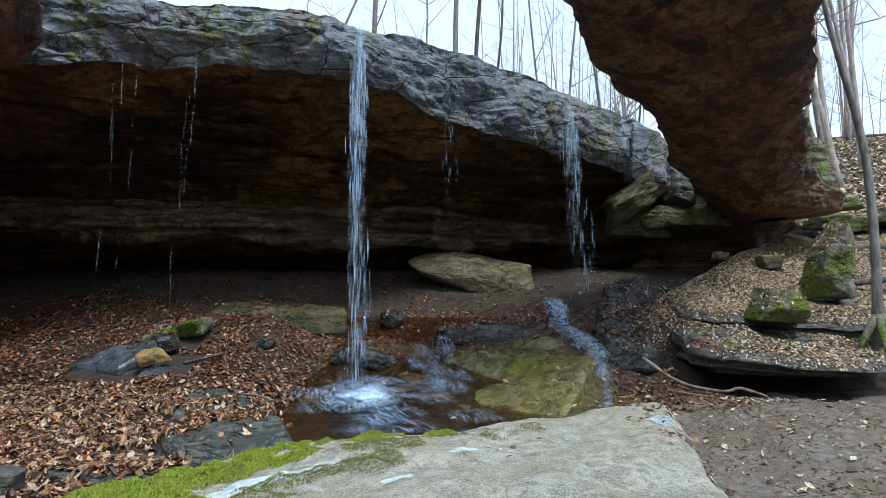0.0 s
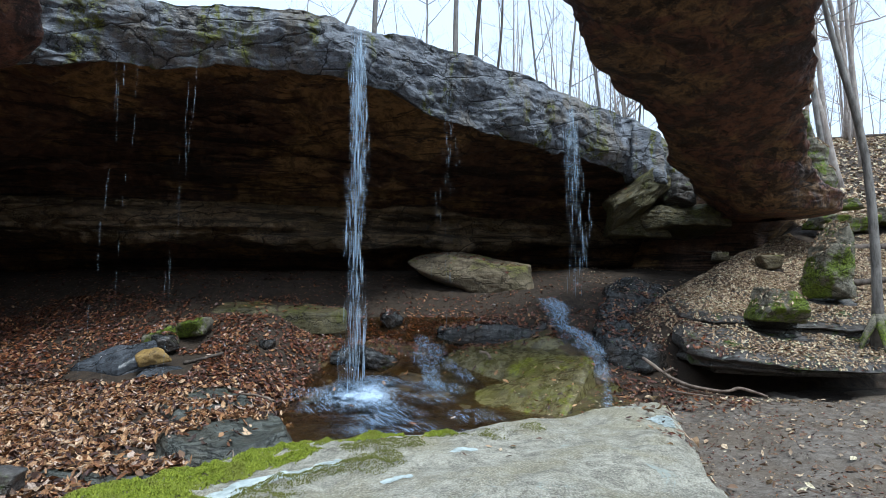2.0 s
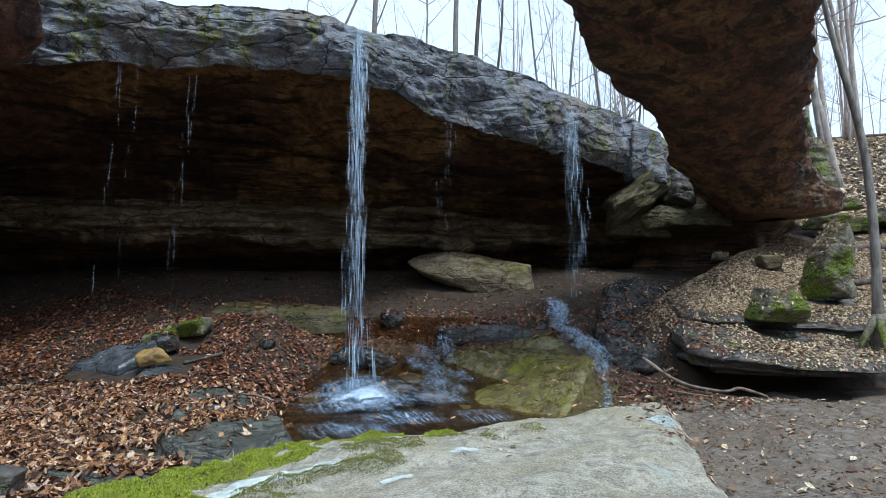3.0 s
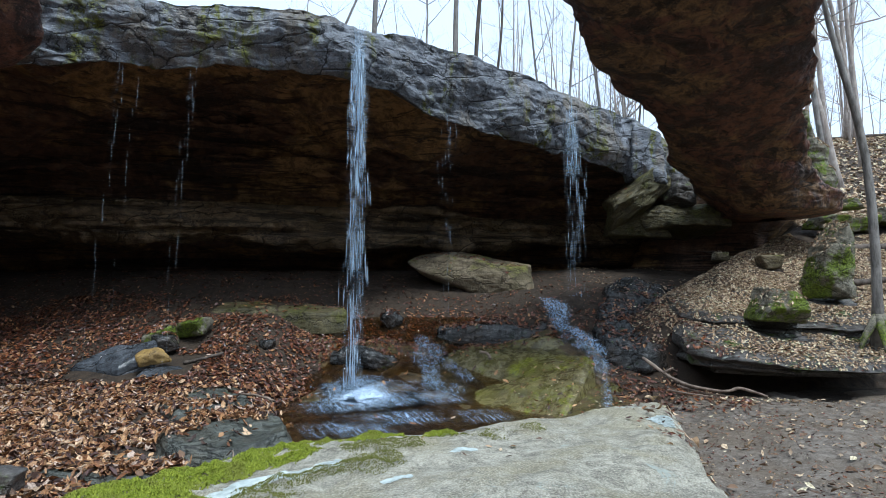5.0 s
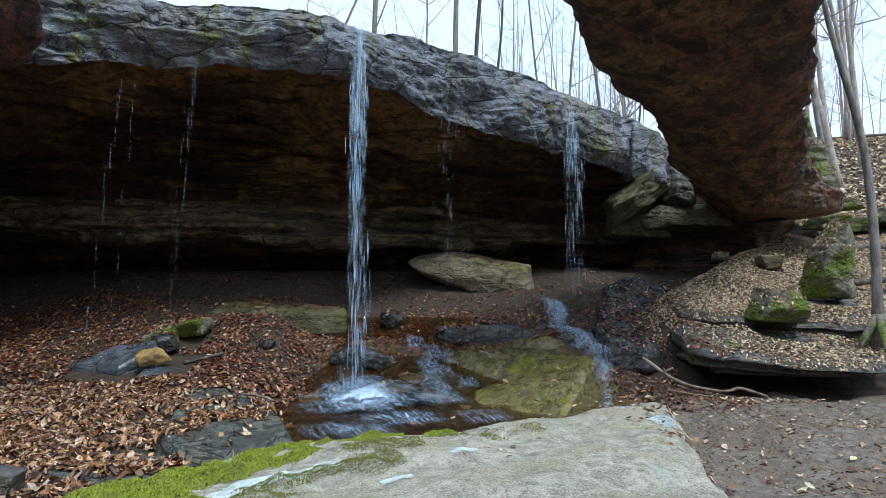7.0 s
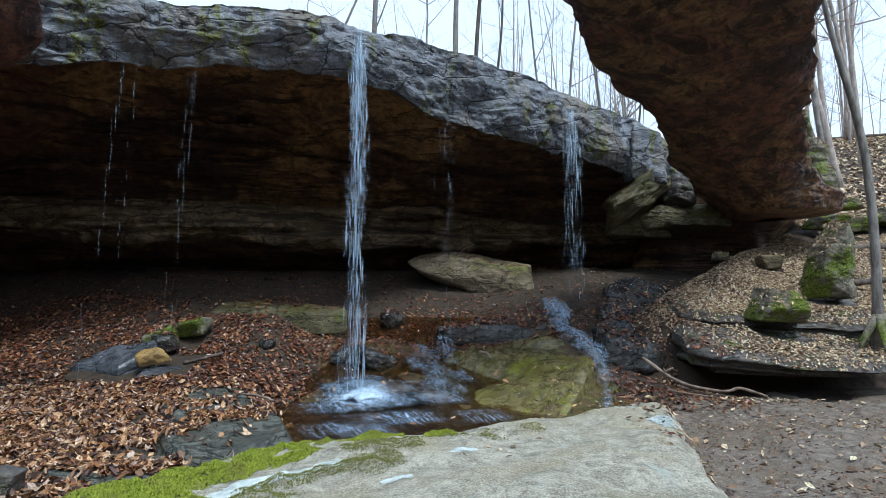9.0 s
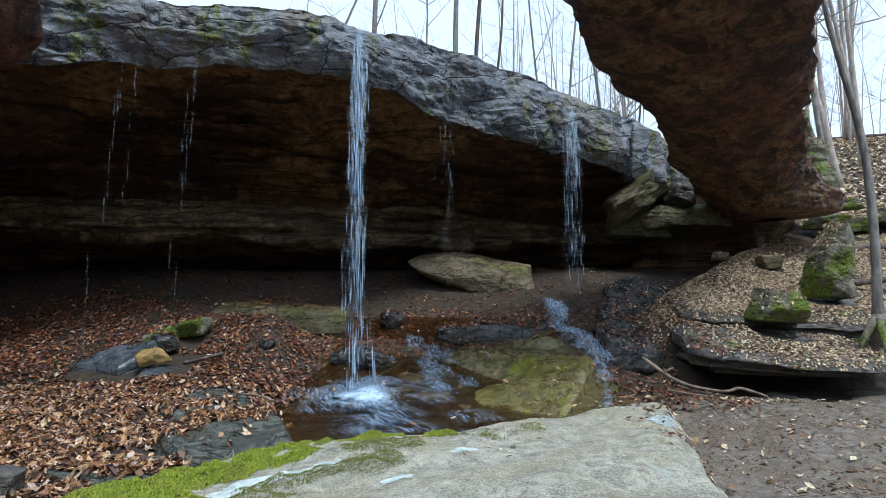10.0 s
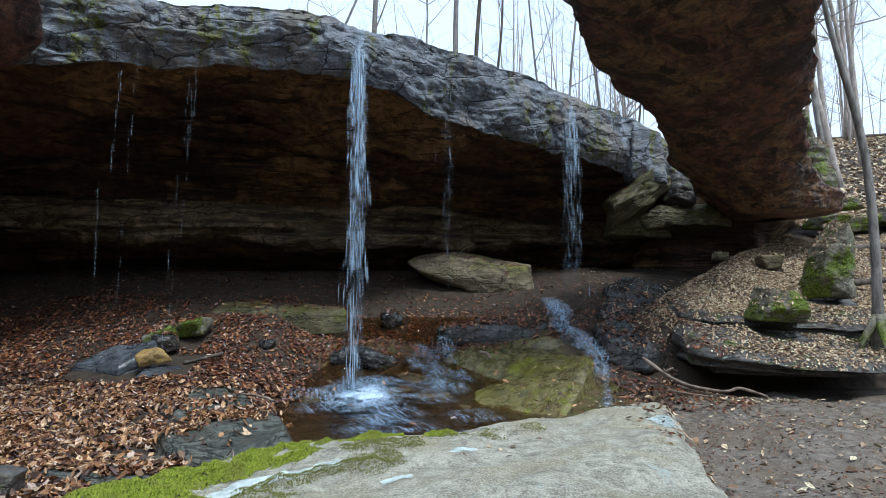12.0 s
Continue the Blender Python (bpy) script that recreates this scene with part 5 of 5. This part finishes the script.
# ---- water ----
def water_z(y):
    """Height of the running water along the slide of the stream."""
    return spline(y, [4.0, 5.5, 6.8, 7.6, 8.3, 9.0, 9.7, 10.3], [-0.06, -0.055, 0.0, 0.075, 0.195, 0.445, 0.815, 1.13])


def pool_sheet():
    x, y = np.meshgrid(np.arange(-2.6, 1.4, 0.05), np.arange(4.2, 10.2, 0.05), indexing="ij")
    z = water_z(y)
    z = z + 0.012 * fbm(x * 5, y * 5, 2.2, 3) - 0.25 * smooth(-x + 0.35 * vnoise(y * 1.3, 1, 1), 1.7, 2.6) * smooth(y, 7, 9)
    p = np.stack([x, y, z], 2)
    return tagged(new("water_pool", mesh_of("water_pool", p.reshape(-1, 3), grid_faces(*x.shape, flip=True), POOL)), "clear brown shallow pool water over bedrock", "water", kind="structure")


pool_sheet()
MOVERS = []


def streaks(name, count, width, height, length, thick, material, seed, flat=False):
    """A bunch of drawn-out drops of water; upright, or lying along y."""
    rng, bag = random.Random(seed), Bag()
    for _ in range(count):
        l, r = rng.uniform(*length), rng.uniform(*thick)
        x, y, z = rng.gauss(0, width), rng.gauss(0, width * 0.6), rng.uniform(0, height)
        a = np.array([(0, 0, l), (r, 0, l * 0.25), (0, r, l * 0.25), (-r, 0, l * 0.25), (0, -r, l * 0.25), (0, 0, 0)])
        if flat:
            a = np.array([(0, l, 0), (r, l * 0.3, 0), (0, l * 0.3, r * 0.6), (-r, l * 0.3, 0), (0, l * 0.3, -r * 0.6), (0, 0, 0)])
            c, s = math.cos(rng.gauss(0, 0.25)), math.sin(rng.gauss(0, 0.25))
            a = a @ np.array([[c, s, 0], [-s, c, 0], [0, 0, 1]])
            x, y, z = rng.gauss(0, width), rng.uniform(0, height), rng.uniform(0, 0.02)
        bag.add(a + (x, y, z), [[0, 1, 2], [0, 2, 3], [0, 3, 4], [0, 4, 1], [5, 2, 1], [5, 3, 2], [5, 4, 3], [5, 1, 4]])
    return bag.mesh(name, material)


def falling(piece, base, top, low, drift, phase, period, speed=0.6):
    """Rows of a piece that drops from top to low again and again."""
    g = 9.0
    def at(fr):
        k = ((fr + phase) % period) / 30.0
        fall = speed * k + g * k * k / 2
        s = min(1.2, fall / (top - low))
        return pose(base[0] + drift[0] * s, base[1] + drift[1] * s, top - fall)
    keys = {1, 361}
    for fr in range(1, 362):
        if (fr + phase) % period in (0, period - 1) or ((fr + phase) % period) % 5 == 0:
            keys.add(fr)
    return piece, [((fr - 1) / 30.0, at(fr)) for fr in sorted(keys)]


def fall_time(top, low, speed):
    return int(30 * (-speed + math.sqrt(speed * speed + 18 * (top - low))) / 9.0) + 1


def curtain(name, half, tall, material, seed, strips=1):
    """Loose upright sheets of broken water, curved and crossing one another."""
    rng, bag = random.Random(seed), Bag()
    for k in range(strips):
        u, v = np.meshgrid(np.linspace(-1, 1, 7), np.linspace(0, 1, 6), indexing="ij")
        turn = rng.uniform(-0.9, 0.9)
        x, y = u * half * math.cos(turn), u * half * math.sin(turn) + 0.03 * u * u + rng.gauss(0, 0.02)
        bag.add(np.stack([x, y, v * tall], 2).reshape(-1, 3), grid_faces(7, 6).tolist())
    return bag.mesh(name, material)


def waterfall(name, label, x, y, top, low, sheets, drops, count, width, spread_x, drift, seed, sheet, drop_mat, length=(0.1, 0.5), thick=(0.0025, 0.0065)):
    rng = random.Random(seed)
    body = tagged(new(name), label, "waterfall")
    body.location = (x, y, 0)
    period = fall_time(top, low - 1.3, 0.6)
    meshes = [streaks("water_streak", count, width * (0.5 + 0.3 * k), 0.7, length, thick, drop_mat, seed + k) for k in range(5)]
    tall = 1.3 if sheet == FALL_SHEET else 1.2
    curtains = [curtain("water_sheet", 0.15 if sheet == FALL_SHEET else 0.2, tall, sheet, seed + 50 + k) for k in range(4)] if sheets else []
    for i in range(sheets):
        w = rng.gauss(0, 0.5)
        ob = tagged(part("water_sheet", curtains[i % 4], body), kind="stuff")
        MOVERS.append(falling(ob, (0.15 * w * spread_x, rng.gauss(0, 0.02)), top - 1.4, low - 1.4,
                              (w * spread_x + drift[0], drift[1] + rng.gauss(0, 0.03)), round(i * period / sheets) % period, period))
    for i in range(drops):
        w = rng.gauss(0, 1)
        ob = tagged(part("water_streak", meshes[i % 5], body), kind="stuff")
        MOVERS.append(falling(ob, (0.25 * w * spread_x, rng.gauss(0, 0.03)), top - 1.05, low - 1.3,
                              (w * spread_x + drift[0], drift[1] + rng.gauss(0, 0.04)), (round(i * period / drops) + rng.randint(0, 2)) % period, period))
    return body


main_fall = waterfall("waterfall", "tall white strand of water falling off the ledge", -1.19, 8.14, 5.40, 0.0, 16, 26, 11, 0.045, 0.085, (0.05, -0.42), 5, FALL_SHEET, FALL)
side_fall = waterfall("waterfall", "thin fanning strand of water falling onto rocks", 2.30, 10.66, 5.2, 1.3, 6, 16, 6, 0.06, 0.14, (0.18, 0.0), 25, FAN_SHEET, FALL)
mid_fall = waterfall("trickle", "faint trickle of drops from the ledge", 0.10, 9.2, 4.9, 1.0, 0, 14, 7, 0.05, 0.08, (-0.05, 0), 45, None, FALL_THIN, (0.08, 0.35), (0.001, 0.0026))
for k, (x, y, top, dx) in enumerate([(-4.12, 7.38, 4.9, -0.42), (-3.95, 7.45, 4.9, -0.25), (-3.27, 7.65, 4.95, -0.35), (-3.38, 7.7, 4.95, -0.35)]):
    waterfall("trickle", "broken thread of drops dripping from the ledge", x, y, top, 0.7, 0, 8, 2 if k % 2 else 5, 0.006, 0.006, (dx, 0), 60 + k, None, FALL_THIN, (0.08, 0.35), (0.001, 0.002))


def ribbon(name, path, widths, material, parent, label="", wave=0.02):
    """A thin running sheet of water along a path."""
    t = np.linspace(0, 1, 60)
    ts = np.linspace(0, 1, len(path))
    c = np.stack([spline(t, ts, [q[k] for q in path]) for k in range(3)], 1)
    w = spline(t, ts, widths)
    d = np.gradient(c, axis=0)
    side = np.cross(d, (0, 0, 1.0) if abs(d[:, 2]).mean() < abs(d[:, :2]).mean() * 3 else (0, 1.0, 0))
    side /= np.maximum(np.linalg.norm(side, axis=1, keepdims=True), 1e-6)
    s = np.linspace(-0.5, 0.5, 9)
    p = c[:, None] + side[:, None] * (w[:, None] * s)[..., None]
    p = p + wave * np.stack([vnoise(p[..., 0] * 9, p[..., 2] * 7, k) for k in range(3)], 2)
    p[..., 2] -= 0.06 * (np.abs(s) * 2) ** 3
    return part(name, mesh_of(name, p.reshape(-1, 3), grid_faces(60, 9), material), parent, label)


ribbon("water_sheet", [(0.02, 0.35, 5.40), (0.0, 0.05, 5.33), (0.0, -0.03, 5.0), (-0.03, -0.05, 4.5), (-0.03, -0.05, 3.8)], [0.2, 0.15, 0.12, 0.14, 0.2], VEIL, main_fall, "glassy sheet of water at the lip", 0.01)
ribbon("water_sheet", [(0.0, 0.35, 5.32), (0.0, 0.0, 5.28), (0.02, -0.06, 4.8), (0.06, -0.08, 4.3), (0.08, -0.08, 3.6)], [0.14, 0.1, 0.12, 0.2, 0.3], VEIL, side_fall, "glassy sheet of water at the lip", 0.01)

CASCADE = [(1.86, 10.0, 1.20), (1.90, 9.7, 1.06), (1.90, 9.35, 0.86), (2.05, 8.9, 0.76), (2.14, 8.4, 0.58), (2.08, 7.8, 0.38), (1.98, 7.3, 0.26), (1.84, 6.8, 0.08)]
cascade = tagged(new("cascade"), "foaming stream cascading down wet rocks", "stream")
ribbon("water_sheet", CASCADE, [0.3, 0.28, 0.34, 0.42, 0.28, 0.13, 0.12, 0.16], FOAM, cascade, "broken white water", 0.03)
RAPID = [(x, y, float(water_z(y)) + 0.01) for x, y in ((-0.15, 9.3), (-0.12, 9.0), (0.0, 8.6), (0.15, 8.2), (0.2, 7.8))]
rapid = tagged(new("rapid"), "small rapid sliding over dark bedrock", "stream")
ribbon("water_sheet", RAPID, [0.25, 0.4, 0.6, 0.7, 0.8], VEIL, rapid, "thin broken white water", 0.03)


def along(path, piece, phase, period, side, lift=0.02):
    """Rows of a piece that slides down a stream again and again."""
    c = np.array(path)
    ts = np.linspace(0, 1, len(c))
    def at(fr):
        s = ((fr + phase) % period) / (period - 1.0)
        q = [float(spline(s, ts, c[:, k])) for k in range(3)]
        e = [float(spline(min(1, s + 0.03), ts, c[:, k])) - float(spline(max(0, s - 0.03), ts, c[:, k])) for k in range(3)]
        turn = math.degrees(math.atan2(e[0], -e[1]))
        tip = math.degrees(math.atan2(-e[2], math.hypot(e[0], e[1])))
        sink = 0.15 * (smooth(s, 0.92, 1.0) + 1 - smooth(s, 0.0, 0.06))
        return pose(q[0] + side, q[1], q[2] + lift - float(sink), tip, 0, turn)
    keys = {1, 361} | {fr for fr in range(1, 362) if (fr + phase) % period in (0, period - 1) or ((fr + phase) % period) % 4 == 0}
    return piece, [((fr - 1) / 30.0, at(fr)) for fr in sorted(keys)]


def lying_sheet(name, half, tall, material, seed, hump=0.03):
    """A loose patch of white water lying along y."""
    u, v = np.meshgrid(np.linspace(-1, 1, 13), np.linspace(0, 1, 17), indexing="ij")
    z = hump * (1 - u * u) * np.sin(v * math.pi) + 0.5 * hump * vnoise(u * 3 + seed, v * 4, 1.5)
    return mesh_of(name, np.stack([u * half, v * tall, z], 2).reshape(-1, 3), grid_faces(13, 17, flip=True), material)


rng = random.Random(8)
race = [streaks("water_streak", 16, 0.07, 0.3, (0.03, 0.12), (0.001, 0.0025), FALL, 80 + k, True) for k in range(4)]
rush = [lying_sheet("water_patch", 0.16, 0.55, RACE_SHEET, 3 * k, 0.05) for k in range(3)]
for i in range(16):
    MOVERS.append(along(CASCADE[:6], tagged(part("water_patch", rush[i % 3], cascade), kind="stuff"), round(i * 2.75), 44, rng.gauss(0, 0.025), 0.03))
for i in range(10):
    MOVERS.append(along(CASCADE, tagged(part("water_streak", race[i % 4], cascade), kind="stuff"), i * 4 + 1, 44, rng.gauss(0, 0.06), 0.05))
for i in range(9):
    MOVERS.append(along(RAPID, tagged(part("water_patch", rush[i % 3], rapid), kind="stuff"), i * 5, 45, rng.gauss(0, 0.2), 0.0))

# splash where the waterfall meets the pool
splash = tagged(new("splash"), "white splash and foam where the waterfall lands", "water")
splash.location = (-1.02, 7.62, float(water_z(7.62)) + 0.03)
splash.rotation_euler = (radians(9.5), 0, 0)


def foam_mound():
    u, v = np.meshgrid(np.linspace(0, 1, 30), np.linspace(0, 2 * math.pi, 60, endpoint=False), indexing="ij")
    r = 1.0 * u * (1 + 0.35 * vnoise(np.cos(v) * 2 + 3, np.sin(v) * 2, 0.5))
    x, y = r * np.cos(v) * 1.0 + 0.1 * u, r * np.sin(v)
    z = 0.06 * (1 - u) ** 1.6 + 0.05 * fbm(x * 8, y * 8, 1.0, 4) * (1 - u) + 0.012 * fbm(x * 14, y * 14, 2, 3) - 0.005 * u
    return mesh_of("foam", np.stack([x, y, z], 2).reshape(-1, 3), grid_faces(30, 60, True, True), FOAM_CORE)


part("foam", foam_mound(), splash, "churning white foam")


def spray_burst(seed):
    rng, bag = random.Random(seed), Bag()
    for _ in range(150):
        a, s = rng.uniform(0, 6.3), abs(rng.gauss(0, 0.26)) + 0.03
        l, r = rng.uniform(0.02, 0.08), rng.uniform(0.001, 0.0026)
        d = np.array((math.cos(a), math.sin(a), rng.uniform(0.15, 1.0) * (1 - s * 0.8)))
        d /= np.linalg.norm(d)
        o = np.array((math.cos(a) * s * 1.2, math.sin(a) * s, rng.uniform(0, 0.14) * max(0.1, 1 - s)))
        t = np.cross(d, (0, 0, 1.0))
        t /= np.linalg.norm(t)
        b = np.cross(t, d)
        bag.add([o, o + d * l * 0.5 + t * r, o + d * l * 0.5 + b * r, o + d * l * 0.5 - t * r, o + d * l * 0.5 - b * r, o + d * l],
                [[0, 2, 1], [0, 3, 2], [0, 4, 3], [0, 1, 4], [5, 1, 2], [5, 2, 3], [5, 3, 4], [5, 4, 1]])
    return bag.mesh("spray", FALL)


bursts = [spray_burst(200 + k) for k in range(4)]
for i in range(8):
    ob = tagged(part("spray", bursts[i % 4], splash), kind="stuff")
    rows = []
    for j in range(0, 121):
        fr = 1 + j * 3
        k = ((fr + i * 3) % 12) / 12.0
        rows.append(((fr - 1) / 30.0, pose(0.03 * math.sin(i), 0.02 * math.cos(2 * i), -0.14 + 0.2 * math.sin(k * math.pi), 0, 0, (i * 47 + 20 * math.sin(fr * 0.3 + i)) % 360)))
    MOVERS.append((ob, rows))
DRIFTS = [[(x, y, float(water_z(y))) for x, y in run] for run in (
    ((-1.1, 8.1), (-0.85, 7.5), (-0.5, 6.7), (0.1, 5.5)), ((-0.9, 8.2), (-0.4, 7.8), (-0.05, 7.1), (0.35, 5.9)), ((-1.3, 8.0), (-1.45, 7.6), (-1.25, 6.9), (-0.7, 5.9)))]
flow = tagged(new("stream_flow"), "streaks of foam drifting over the dark pool", "water")
drifting = [lying_sheet("foam_patch", 0.36, 0.7, DRIFT_SHEET, 5 * k + 1, 0.012) for k in range(3)]
for i in range(24):
    MOVERS.append(along(DRIFTS[i % 3 if i < 18 else 0], tagged(part("foam_patch", drifting[i % 3], flow), kind="stuff"), i * 5, 60, rng.gauss(0, 0.16), 0.06))

# short surges running out from the splash
surges = [lying_sheet("foam_patch", 0.2, 0.55, RACE_SHEET, 7 * k + 2, 0.03) for k in range(3)]
for i in range(9):
    a = radians(175 + i * 22 + (i % 3) * 5)
    run = [(-1.02 + math.cos(a) * q, 7.62 + math.sin(a) * q * 0.8, float(water_z(7.62 + math.sin(a) * q * 0.8)) + 0.02) for q in (0.12, 0.45, 0.75, 1.0)]
    MOVERS.append(along(run, tagged(part("foam_patch", surges[i % 3], flow), kind="stuff"), i * 5, 24, 0.0, 0.02))


def motions():
    for thing, rows in MOVERS:
        walk(thing, rows)


motions()
